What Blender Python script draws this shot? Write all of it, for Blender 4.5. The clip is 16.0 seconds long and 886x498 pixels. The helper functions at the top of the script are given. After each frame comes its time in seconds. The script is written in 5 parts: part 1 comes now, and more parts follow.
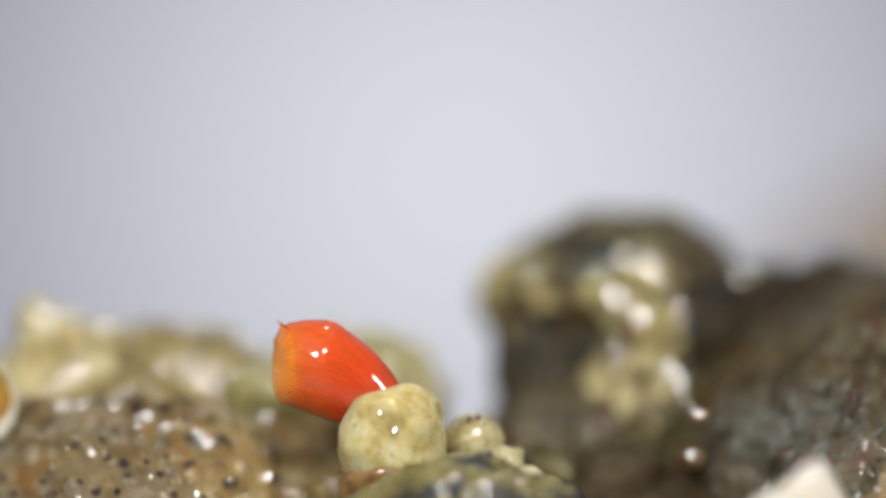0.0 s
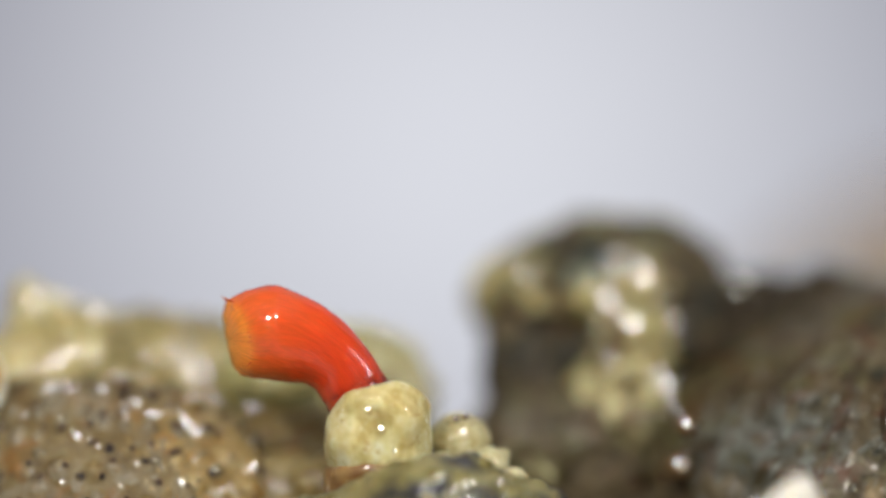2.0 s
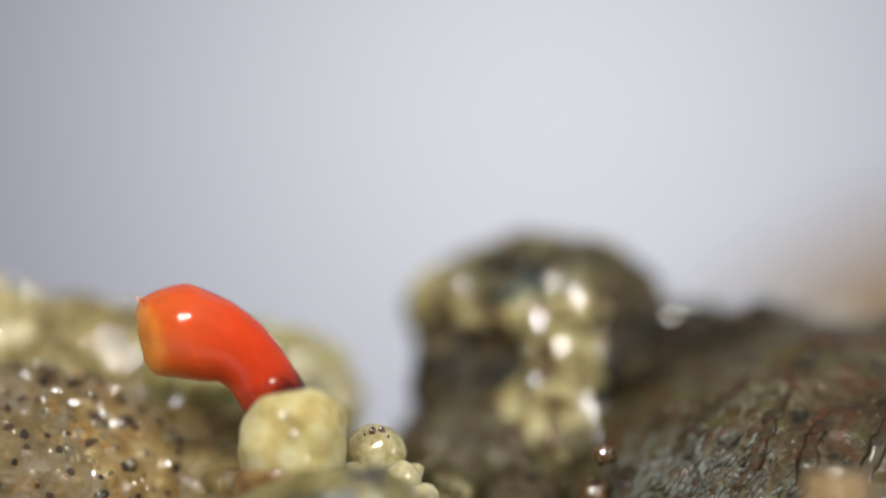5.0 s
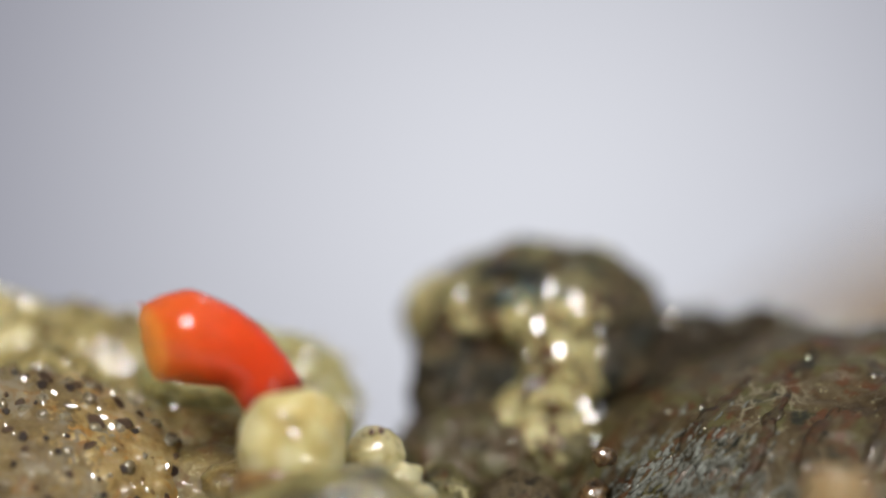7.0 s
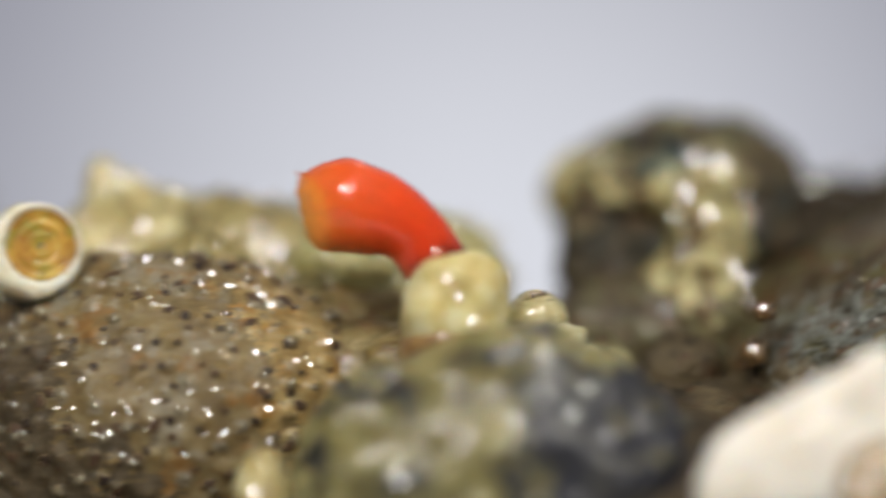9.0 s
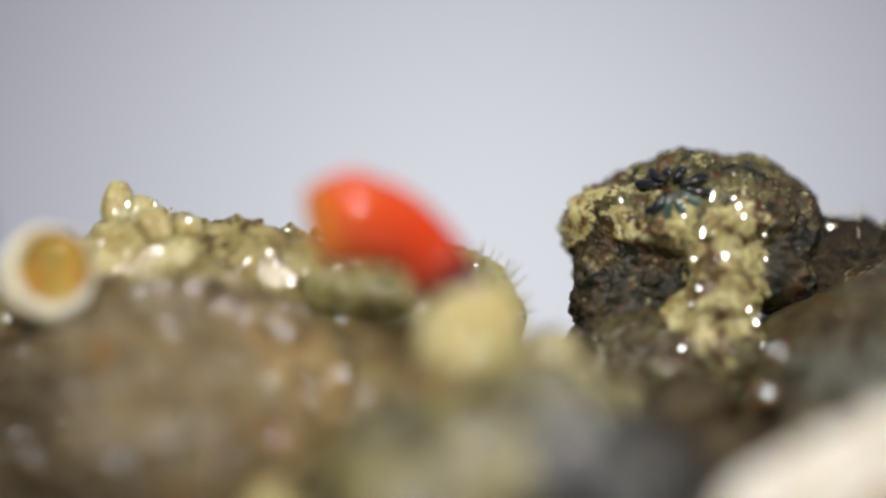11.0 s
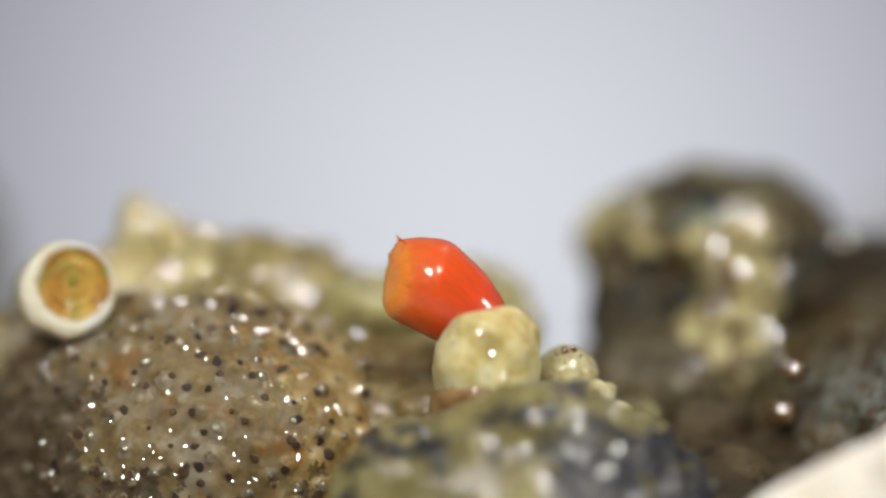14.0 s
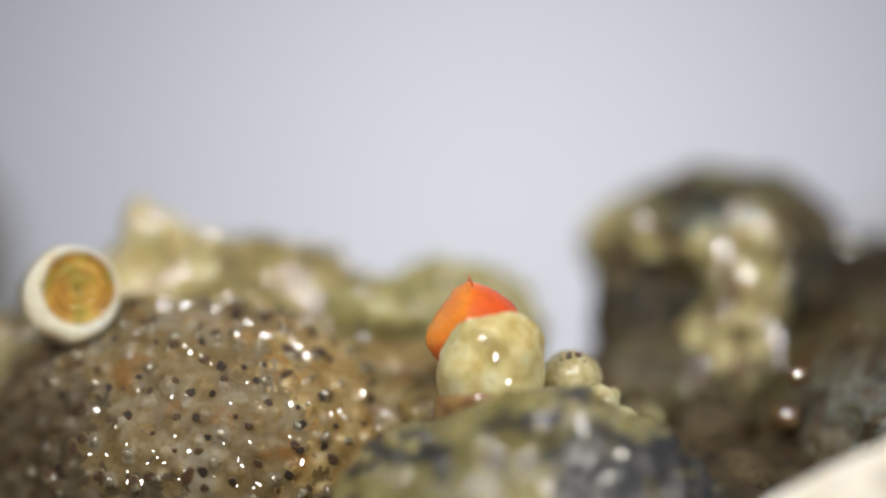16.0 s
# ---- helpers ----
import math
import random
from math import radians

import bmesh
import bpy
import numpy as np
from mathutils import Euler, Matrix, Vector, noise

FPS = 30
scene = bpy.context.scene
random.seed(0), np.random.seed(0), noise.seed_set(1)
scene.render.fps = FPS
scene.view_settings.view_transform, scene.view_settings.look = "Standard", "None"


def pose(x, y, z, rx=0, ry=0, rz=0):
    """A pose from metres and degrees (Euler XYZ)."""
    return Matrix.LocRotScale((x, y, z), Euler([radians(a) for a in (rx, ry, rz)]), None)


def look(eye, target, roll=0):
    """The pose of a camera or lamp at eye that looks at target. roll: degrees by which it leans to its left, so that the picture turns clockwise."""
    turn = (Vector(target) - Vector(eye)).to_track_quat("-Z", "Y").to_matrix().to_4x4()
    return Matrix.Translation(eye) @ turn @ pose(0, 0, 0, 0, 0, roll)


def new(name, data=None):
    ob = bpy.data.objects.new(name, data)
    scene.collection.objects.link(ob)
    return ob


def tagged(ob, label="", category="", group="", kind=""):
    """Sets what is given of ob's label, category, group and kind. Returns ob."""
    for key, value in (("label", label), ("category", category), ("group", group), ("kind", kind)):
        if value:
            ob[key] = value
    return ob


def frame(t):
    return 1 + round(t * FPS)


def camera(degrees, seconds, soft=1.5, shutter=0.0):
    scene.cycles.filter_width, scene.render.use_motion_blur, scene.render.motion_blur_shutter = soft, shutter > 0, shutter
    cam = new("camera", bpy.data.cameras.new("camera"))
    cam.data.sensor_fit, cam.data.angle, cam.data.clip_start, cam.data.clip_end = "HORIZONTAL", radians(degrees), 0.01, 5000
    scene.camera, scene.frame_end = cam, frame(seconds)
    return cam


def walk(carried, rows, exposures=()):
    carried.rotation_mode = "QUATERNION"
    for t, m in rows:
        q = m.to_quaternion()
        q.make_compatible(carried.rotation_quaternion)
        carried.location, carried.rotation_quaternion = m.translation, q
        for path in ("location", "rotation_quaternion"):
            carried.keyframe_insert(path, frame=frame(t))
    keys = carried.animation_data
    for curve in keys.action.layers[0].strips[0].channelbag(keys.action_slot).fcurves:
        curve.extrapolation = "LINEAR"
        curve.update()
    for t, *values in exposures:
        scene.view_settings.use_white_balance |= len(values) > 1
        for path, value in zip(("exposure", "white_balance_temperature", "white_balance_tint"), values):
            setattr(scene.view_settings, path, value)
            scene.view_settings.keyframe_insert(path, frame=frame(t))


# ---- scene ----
from mathutils.bvhtree import BVHTree
from mathutils.kdtree import KDTree


MM = 0.001  # all shapes below are written in millimetres
REACH = 400.0  # from the lens to the plane of sharp focus


def view(x, focus, z, yaw, pitch, roll):
    """A camera pose: the point of the focal plane that it looks at, in millimetres, and its turn in degrees."""
    a, b = radians(yaw), radians(pitch)
    way = Vector((-math.sin(a) * math.cos(b), math.cos(a) * math.cos(b), math.sin(b)))
    aim = Vector((x, focus, z))
    return look((aim - way * REACH) * MM, aim * MM, roll)


# ---- camera: a stereo microscope that travels to set its focus ----
cam = camera(1.4323, 16.0, soft=2.3, shutter=0.5)
cam.data.dof.use_dof = True
cam.data.dof.focus_distance = REACH * MM
cam.data.dof.aperture_fstop = 26.5
walk(cam, [
    (0.0, view(1.288, 0.200, 0.804, 1.18, -1.67, -5.35)),
    (0.2, view(1.288, 0.200, 0.804, 1.19, -1.68, -5.37)),
    (0.4, view(1.288, 0.200, 0.804, 1.20, -1.71, -5.41)),
    (0.5, view(1.288, 0.200, 0.804, 1.21, -1.73, -5.43)),
    (0.6, view(1.289, 0.200, 0.803, 1.21, -1.75, -5.46)),
    (0.8, view(1.289, 0.200, 0.803, 1.22, -1.79, -5.50)),
    (1.0, view(1.290, 0.200, 0.803, 1.23, -1.83, -5.52)),
    (1.2, view(1.294, 0.200, 0.803, 1.19, -1.86, -5.52)),
    (1.4, view(1.304, 0.200, 0.803, 1.13, -1.90, -5.50)),
    (1.5, view(1.309, 0.200, 0.803, 1.12, -1.92, -5.49)),
    (1.6, view(1.317, 0.200, 0.802, 1.13, -1.94, -5.33)),
    (1.7, view(1.328, 0.190, 0.798, 1.14, -1.96, -4.92)),
    (1.8, view(1.339, 0.180, 0.794, 1.17, -1.98, -4.35)),
    (1.9, view(1.348, 0.180, 0.790, 1.18, -2.00, -3.69)),
    (2.0, view(1.352, 0.170, 0.788, 1.19, -2.02, -3.02)),
    (2.1, view(1.353, 0.170, 0.787, 1.18, -2.05, -2.13)),
    (2.2, view(1.353, 0.160, 0.787, 1.14, -2.09, -0.93)),
    (2.3, view(1.353, 0.160, 0.786, 1.11, -2.13, 0.28)),
    (2.4, view(1.353, 0.150, 0.786, 1.07, -2.17, 1.22)),
    (2.5, view(1.354, 0.150, 0.786, 1.06, -2.21, 1.60)),
    (2.6, view(1.356, 0.140, 0.787, 1.08, -2.25, 1.59)),
    (2.8, view(1.367, 0.130, 0.792, 1.17, -2.33, 1.55)),
    (3.0, view(1.373, 0.120, 0.795, 1.23, -2.39, 1.50)),
    (3.2, view(1.371, 0.110, 0.794, 1.17, -2.43, 1.46)),
    (3.4, view(1.366, 0.100, 0.793, 1.07, -2.46, 1.43)),
    (3.5, view(1.364, 0.100, 0.793, 1.04, -2.48, 1.42)),
    (3.6, view(1.361, 0.110, 0.793, 1.02, -2.51, 1.41)),
    (3.8, view(1.354, 0.150, 0.794, 0.98, -2.58, 1.40)),
    (4.0, view(1.350, 0.200, 0.795, 0.96, -2.64, 1.38)),
    (4.2, view(1.360, 0.230, 0.791, 1.04, -2.68, 1.34)),
    (4.4, view(1.397, 0.260, 0.785, 1.31, -2.72, 1.28)),
    (4.5, view(1.430, 0.300, 0.784, 1.53, -2.75, 1.24)),
    (4.6, view(1.841, 0.571, 0.790, 2.61, -2.80, 1.18)),
    (4.7, view(1.962, 0.663, 0.809, 3.04, -2.83, 1.15)),
    (4.8, view(2.082, 0.724, 0.872, 3.37, -2.84, 1.13)),
    (4.9, view(2.139, 0.756, 0.897, 3.58, -2.85, 1.12)),
    (5.0, view(2.139, 0.757, 0.909, 3.69, -2.86, 1.11)),
    (5.1, view(2.177, 0.779, 0.922, 3.66, -2.80, 1.08)),
    (5.2, view(2.215, 0.800, 0.930, 3.62, -2.70, 1.05)),
    (5.3, view(2.214, 0.830, 0.930, 3.60, -2.62, 1.05)),
    (5.4, view(2.213, 0.860, 0.930, 3.58, -2.55, 1.04)),
    (5.5, view(2.210, 0.890, 0.930, 3.57, -2.48, 1.04)),
    (5.6, view(2.206, 0.920, 0.929, 3.55, -2.41, 1.03)),
    (5.8, view(2.196, 0.980, 0.929, 3.52, -2.28, 1.03)),
    (6.0, view(2.184, 1.030, 0.927, 3.49, -2.15, 1.02)),
    (6.2, view(2.171, 1.070, 0.925, 3.47, -2.02, 1.02)),
    (6.4, view(2.158, 1.110, 0.923, 3.44, -1.88, 1.02)),
    (6.5, view(2.152, 1.130, 0.921, 3.44, -1.81, 1.01)),
    (6.6, view(2.145, 1.150, 0.920, 3.43, -1.73, 1.01)),
    (6.8, view(2.134, 1.170, 0.915, 3.41, -1.56, 1.01)),
    (7.0, view(2.126, 1.190, 0.910, 3.41, -1.36, 1.01)),
    (7.2, view(2.122, 1.200, 0.904, 3.40, -1.13, 1.01)),
    (7.3, view(2.121, 1.200, 0.901, 3.40, -1.00, 1.01)),
    (7.4, view(2.185, 1.160, 0.875, 3.47, -0.81, 1.02)),
    (7.5, view(2.249, 1.100, 0.831, 3.53, -0.58, 1.02)),
    (7.6, view(2.233, 1.050, 0.791, 3.41, -0.38, 1.02)),
    (7.7, view(2.192, 1.010, 0.747, 3.13, -0.18, 1.01)),
    (7.8, view(2.133, 0.970, 0.702, 2.78, 0.01, 1.00)),
    (7.9, view(2.065, 0.930, 0.656, 2.45, 0.19, 0.98)),
    (8.0, view(1.997, 0.900, 0.612, 2.26, 0.33, 0.96)),
    (8.1, view(1.926, 0.880, 0.576, 2.19, 0.44, 0.88)),
    (8.2, view(1.844, 0.860, 0.548, 2.15, 0.53, 0.71)),
    (8.3, view(1.751, 0.840, 0.516, 2.11, 0.61, 0.47)),
    (8.4, view(1.649, 0.820, 0.469, 2.06, 0.70, 0.21)),
    (8.5, view(1.539, 0.800, 0.396, 1.97, 0.81, -0.04)),
    (8.6, view(1.404, 0.780, 0.100, 1.59, 0.97, -0.31)),
    (8.7, view(1.330, 0.760, -0.088, 1.26, 1.10, -0.54)),
    (8.8, view(1.074, 0.740, -0.326, 0.88, 1.26, -0.81)),
    (8.9, view(0.764, 0.720, -0.396, 0.58, 1.67, -1.20)),
    (9.0, view(0.386, 0.700, -0.605, 0.29, 2.08, -1.59)),
    (9.1, view(0.188, 0.750, -0.591, -0.04, 2.03, -1.62)),
    (9.2, view(-0.110, 0.800, -0.536, -0.37, 1.98, -1.66)),
    (9.3, view(-0.109, 0.870, -0.503, -0.37, 1.95, -1.65)),
    (9.4, view(-0.104, 0.960, -0.472, -0.36, 1.93, -1.62)),
    (9.5, view(-0.098, 1.070, -0.441, -0.35, 1.90, -1.56)),
    (9.6, view(-0.089, 1.190, -0.412, -0.34, 1.88, -1.50)),
    (9.8, view(-0.064, 1.470, -0.356, -0.30, 1.83, -1.32)),
    (10.0, view(-0.031, 1.770, -0.306, -0.26, 1.80, -1.10)),
    (10.2, view(0.009, 2.080, -0.262, -0.21, 1.76, -0.86)),
    (10.4, view(0.054, 2.390, -0.223, -0.16, 1.73, -0.62)),
    (10.5, view(0.078, 2.540, -0.206, -0.14, 1.72, -0.50)),
    (10.6, view(0.103, 2.670, -0.191, -0.12, 1.71, -0.39)),
    (10.8, view(0.155, 2.910, -0.167, -0.08, 1.69, -0.19)),
    (11.0, view(0.209, 3.090, -0.150, -0.05, 1.68, -0.04)),
    (11.2, view(0.263, 3.190, -0.141, -0.03, 1.67, 0.05)),
    (11.3, view(0.290, 3.200, -0.140, -0.03, 1.67, 0.06)),
    (11.4, view(0.332, 3.200, -0.157, -0.03, 1.67, 0.06)),
    (11.5, view(0.360, 3.200, -0.174, -0.03, 1.67, 0.06)),
    (11.6, view(0.357, 3.170, -0.171, -0.03, 1.66, 0.06)),
    (11.7, view(0.350, 3.100, -0.165, -0.03, 1.65, 0.06)),
    (11.8, view(0.292, 2.620, -0.150, -0.04, 1.62, 0.06)),
    (11.9, view(0.185, 1.730, -0.126, -0.06, 1.56, 0.08)),
    (12.0, view(0.100, 1.000, -0.104, -0.09, 1.49, 0.09)),
    (12.1, view(0.050, 0.540, -0.084, -0.15, 1.32, 0.12)),
    (12.2, view(0.004, 0.110, -0.064, -0.25, 1.02, 0.17)),
    (12.3, view(-0.035, -0.231, -0.045, -0.36, 0.70, 0.22)),
    (12.4, view(-0.061, -0.472, -0.030, -0.44, 0.42, 0.26)),
    (12.5, view(-0.071, -0.544, -0.022, -0.48, 0.29, 0.28)),
    (12.6, view(-0.066, -0.515, -0.019, -0.48, 0.26, 0.27)),
    (12.7, view(-0.055, -0.466, -0.016, -0.47, 0.23, 0.24)),
    (12.8, view(-0.039, -0.397, -0.014, -0.45, 0.22, 0.20)),
    (12.9, view(-0.023, -0.329, -0.012, -0.44, 0.20, 0.17)),
    (13.0, view(-0.009, -0.250, -0.012, -0.42, 0.20, 0.15)),
    (13.1, view(0.004, -0.150, -0.013, -0.39, 0.21, 0.14)),
    (13.2, view(0.018, 0.000, -0.015, -0.33, 0.23, 0.14)),
    (13.4, view(0.040, 0.300, -0.020, -0.22, 0.27, 0.14)),
    (13.5, view(0.044, 0.350, -0.021, -0.20, 0.28, 0.13)),
    (13.6, view(0.041, 0.350, -0.020, -0.20, 0.27, 0.12)),
    (13.8, view(0.026, 0.350, -0.017, -0.21, 0.24, 0.06)),
    (14.0, view(0.012, 0.350, -0.013, -0.22, 0.19, 0.02)),
    (14.2, view(0.006, 0.350, -0.008, -0.14, 0.12, 0.01)),
    (14.4, view(0.002, 0.350, -0.003, -0.02, 0.03, 0.00)),
    (14.5, view(0.000, 0.350, 0.000, 0.00, 0.00, 0.00)),
    (14.6, view(-0.002, 0.350, 0.002, -0.02, -0.02, 0.00)),
    (14.8, view(-0.006, 0.350, 0.007, -0.12, -0.05, 0.02)),
    (15.0, view(-0.009, 0.350, 0.013, -0.19, -0.08, 0.04)),
    (15.2, view(-0.010, 0.350, 0.024, -0.17, -0.15, 0.04)),
    (15.4, view(-0.011, 0.350, 0.037, -0.14, -0.23, 0.05)),
    (15.5, view(-0.012, 0.350, 0.041, -0.13, -0.24, 0.05)),
    (15.6, view(-0.015, 0.350, 0.043, -0.13, -0.24, 0.06)),
    (15.8, view(-0.028, 0.350, 0.046, -0.13, -0.24, 0.07)),
    (16.0, view(-0.036, 0.350, 0.047, -0.13, -0.24, 0.08)),
])

# ---- light: the bright room, and the lamps of the microscope ----
world = bpy.data.worlds.new("room_light")
scene.world = world
world.use_nodes = True
world.node_tree.nodes["Background"].inputs["Color"].default_value = (0.95, 0.95, 1.0, 1)
world.node_tree.nodes["Background"].inputs["Strength"].default_value = 0.055


def lamp(name, at, aim, size, watts, colour):
    data = bpy.data.lights.new(name, "AREA")
    data.shape, data.size, data.energy, data.color = "DISK", size * MM, watts, colour
    ob = new(name, data)
    ob.matrix_world = look(Vector(at) * MM, Vector(aim) * MM)
    return ob


lamp("microscope_lamp", (-60, -122, 80), (0, 0, 0), 32, 0.17, (1.0, 0.95, 0.85))
lamp("microscope_lamp", (30, -125, 100), (0, 0, 0), 32, 0.17, (1.0, 0.95, 0.85))
lamp("microscope_lamp", (132, -62, 46), (0, 1, 0), 30, 0.08, (1.0, 0.96, 0.9))
lamp("microscope_lamp", (45, 70, 135), (0, 2, 0), 40, 0.29, (1.0, 0.96, 0.9))
scene.view_settings.exposure = 0.0


# ---- materials ----
WET = 0.74  # how much darker the surfaces are for being wet


def material(name, colours, grain, patch, rough=0.3, coat=0.0, bump=0.01, soft=0.0, spots=(), clear=0.0):
    """colours: two to four linear colours from the deep to the bright; grain and patch: sizes in mm of the fine and the broad variation;
    bump: relief in mm; soft: how far light seeps in, in mm; spots: (colour, size in mm, cut): blotches of another colour where a noise lies over the cut."""
    m = bpy.data.materials.new(name)
    m.use_nodes = True
    n, l = m.node_tree.nodes, m.node_tree.links
    p = n["Principled BSDF"]
    at = n.new("ShaderNodeTexCoord")
    fine, broad = n.new("ShaderNodeTexNoise"), n.new("ShaderNodeTexNoise")
    fine.inputs["Scale"].default_value, broad.inputs["Scale"].default_value = 1000 / grain, 1000 / patch
    fine.inputs["Detail"].default_value, broad.inputs["Detail"].default_value = 4, 3
    l.new(at.outputs["Object"], fine.inputs["Vector"])
    l.new(at.outputs["Object"], broad.inputs["Vector"])
    mix = n.new("ShaderNodeMix")
    mix.data_type = "FLOAT"
    mix.inputs[0].default_value = 0.35
    l.new(broad.outputs["Fac"], mix.inputs[2])
    l.new(fine.outputs["Fac"], mix.inputs[3])
    own = n.new("ShaderNodeObjectInfo")
    shift = n.new("ShaderNodeMath")
    shift.operation = "MULTIPLY_ADD"
    shift.inputs[1].default_value, shift.inputs[2].default_value = 0.10, -0.05
    l.new(own.outputs["Random"], shift.inputs[0])
    total = n.new("ShaderNodeMath")
    l.new(mix.outputs[0], total.inputs[0])
    l.new(shift.outputs[0], total.inputs[1])
    ramp = n.new("ShaderNodeValToRGB")
    while len(ramp.color_ramp.elements) < len(colours):
        ramp.color_ramp.elements.new(0.5)
    for i, c in enumerate(colours):
        ramp.color_ramp.elements[i].position = 0.36 + 0.28 * i / max(1, len(colours) - 1)
        ramp.color_ramp.elements[i].color = (*(WET * v for v in c), 1)
    l.new(total.outputs[0], ramp.inputs[0])
    colour = ramp.outputs[0]
    for k, (tint, size, cut) in enumerate(spots):
        cloud, edge, lay = n.new("ShaderNodeTexNoise"), n.new("ShaderNodeMapRange"), n.new("ShaderNodeMix")
        place = n.new("ShaderNodeMapping")
        place.inputs["Location"].default_value = (0.013 * (k + 1), 0.007 * k, 0.005 * (k + 2))
        cloud.inputs["Scale"].default_value, cloud.inputs["Detail"].default_value, cloud.inputs["Roughness"].default_value = 1000 / size, 6, 0.62
        l.new(at.outputs["Object"], place.inputs["Vector"])
        l.new(place.outputs[0], cloud.inputs["Vector"])
        edge.inputs["From Min"].default_value, edge.inputs["From Max"].default_value = cut - 0.025, cut + 0.045
        l.new(cloud.outputs["Fac"], edge.inputs["Value"])
        lay.data_type = "RGBA"
        lay.inputs[7].default_value = (*(WET * v for v in tint), 1)
        l.new(edge.outputs[0], lay.inputs[0])
        l.new(colour, lay.inputs[6])
        colour = lay.outputs[2]
    l.new(colour, p.inputs["Base Color"])
    relief = n.new("ShaderNodeBump")
    relief.inputs["Strength"].default_value = 0.8
    relief.inputs["Distance"].default_value = bump * MM
    l.new(fine.outputs["Fac"], relief.inputs["Height"])
    l.new(relief.outputs[0], p.inputs["Normal"])
    p.inputs["Roughness"].default_value = rough
    p.inputs["Coat Weight"].default_value = coat
    p.inputs["Coat IOR"].default_value = 1.9
    p.inputs["Coat Roughness"].default_value = 0.03
    if soft:
        p.inputs["Subsurface Weight"].default_value = 0.7
        p.inputs["Subsurface Radius"].default_value = (1.0, 0.75, 0.5)
        p.inputs["Subsurface Scale"].default_value = soft * MM
    p.inputs["Transmission Weight"].default_value = clear
    p.inputs["IOR"].default_value = 1.38
    return m


def veined(m, tint, cell, wide):
    """Adds a net of thin winding pale ridges to a material; cell: the width in mm of its meshes."""
    n, l = m.node_tree.nodes, m.node_tree.links
    p = n["Principled BSDF"]
    at, warp, net = n.new("ShaderNodeTexCoord"), n.new("ShaderNodeTexNoise"), n.new("ShaderNodeTexVoronoi")
    warp.inputs["Scale"].default_value, warp.inputs["Detail"].default_value = 1600 / cell, 3
    l.new(at.outputs["Object"], warp.inputs["Vector"])
    push = n.new("ShaderNodeVectorMath")
    push.operation = "MULTIPLY_ADD"
    push.inputs[1].default_value = (0.0011 * cell,) * 3
    l.new(warp.outputs["Color"], push.inputs[0])
    l.new(at.outputs["Object"], push.inputs[2])
    net.feature = "DISTANCE_TO_EDGE"
    net.inputs["Scale"].default_value = 1000 / cell
    l.new(push.outputs[0], net.inputs["Vector"])
    edge = n.new("ShaderNodeMapRange")
    edge.inputs["From Min"].default_value, edge.inputs["From Max"].default_value = wide, 0.3 * wide
    l.new(net.outputs["Distance"], edge.inputs["Value"])
    patch, gate, some = n.new("ShaderNodeTexNoise"), n.new("ShaderNodeMapRange"), n.new("ShaderNodeMath")
    patch.inputs["Scale"].default_value = 400 / cell
    l.new(at.outputs["Object"], patch.inputs["Vector"])
    gate.inputs["From Min"].default_value, gate.inputs["From Max"].default_value = 0.45, 0.62
    gate.inputs["To Max"].default_value = 0.8
    l.new(patch.outputs["Fac"], gate.inputs["Value"])
    some.operation = "MULTIPLY"
    l.new(edge.outputs[0], some.inputs[0])
    l.new(gate.outputs[0], some.inputs[1])
    lay = n.new("ShaderNodeMix")
    lay.data_type = "RGBA"
    lay.inputs[7].default_value = (*tint, 1)
    l.new(some.outputs[0], lay.inputs[0])
    l.new(p.inputs["Base Color"].links[0].from_socket, lay.inputs[6])
    l.new(lay.outputs[2], p.inputs["Base Color"])
    bump = n.new("ShaderNodeBump")
    bump.inputs["Strength"].default_value, bump.inputs["Distance"].default_value = 0.7, 0.00003
    l.new(some.outputs[0], bump.inputs["Height"])
    l.new(p.inputs["Normal"].links[0].from_socket, bump.inputs["Normal"])
    l.new(bump.outputs[0], p.inputs["Normal"])


M_ROCK = material("wet_brown_rock", [(0.03, 0.02, 0.009), (0.06, 0.041, 0.02), (0.088, 0.064, 0.033), (0.125, 0.1, 0.06)], 0.09, 0.6, 0.42, 0.06, 0.03, 0.0, [((0.095, 0.086, 0.036), 0.5, 0.53), ((0.019, 0.02, 0.014), 0.4, 0.58), ((0.095, 0.04, 0.017), 0.35, 0.57), ((0.19, 0.165, 0.095), 0.1, 0.62)])
veined(M_ROCK, (0.21, 0.19, 0.13), 0.42, 0.05)
M_CRUST = material("pale_mineral_crust", [(0.08, 0.08, 0.066), (0.16, 0.168, 0.15), (0.26, 0.285, 0.27)], 0.05, 0.2, 0.45, 0.05, 0.015)
M_VEIN = material("rust_stain", [(0.045, 0.022, 0.011), (0.095, 0.046, 0.02)], 0.06, 0.3, 0.42, 0.1, 0.03, 0.0, [((0.07, 0.055, 0.028), 0.14, 0.48), ((0.02, 0.014, 0.009), 0.1, 0.56)])
M_GROUND = material("tan_encrusted_rock", [(0.021, 0.014, 0.007), (0.059, 0.042, 0.02), (0.105, 0.078, 0.039)], 0.07, 0.5, 0.6, 0.0, 0.05, 0.0, [((0.014, 0.01, 0.005), 0.3, 0.57), ((0.07, 0.035, 0.014), 0.2, 0.6)])
M_SHOULDER = material("dark_mossy_rock", [(0.01, 0.007, 0.004), (0.026, 0.018, 0.009), (0.062, 0.045, 0.022)], 0.07, 0.5, 0.8, 0.0, 0.05, 0.0, [((0.01, 0.007, 0.004), 0.3, 0.55), ((0.06, 0.03, 0.013), 0.2, 0.6)])
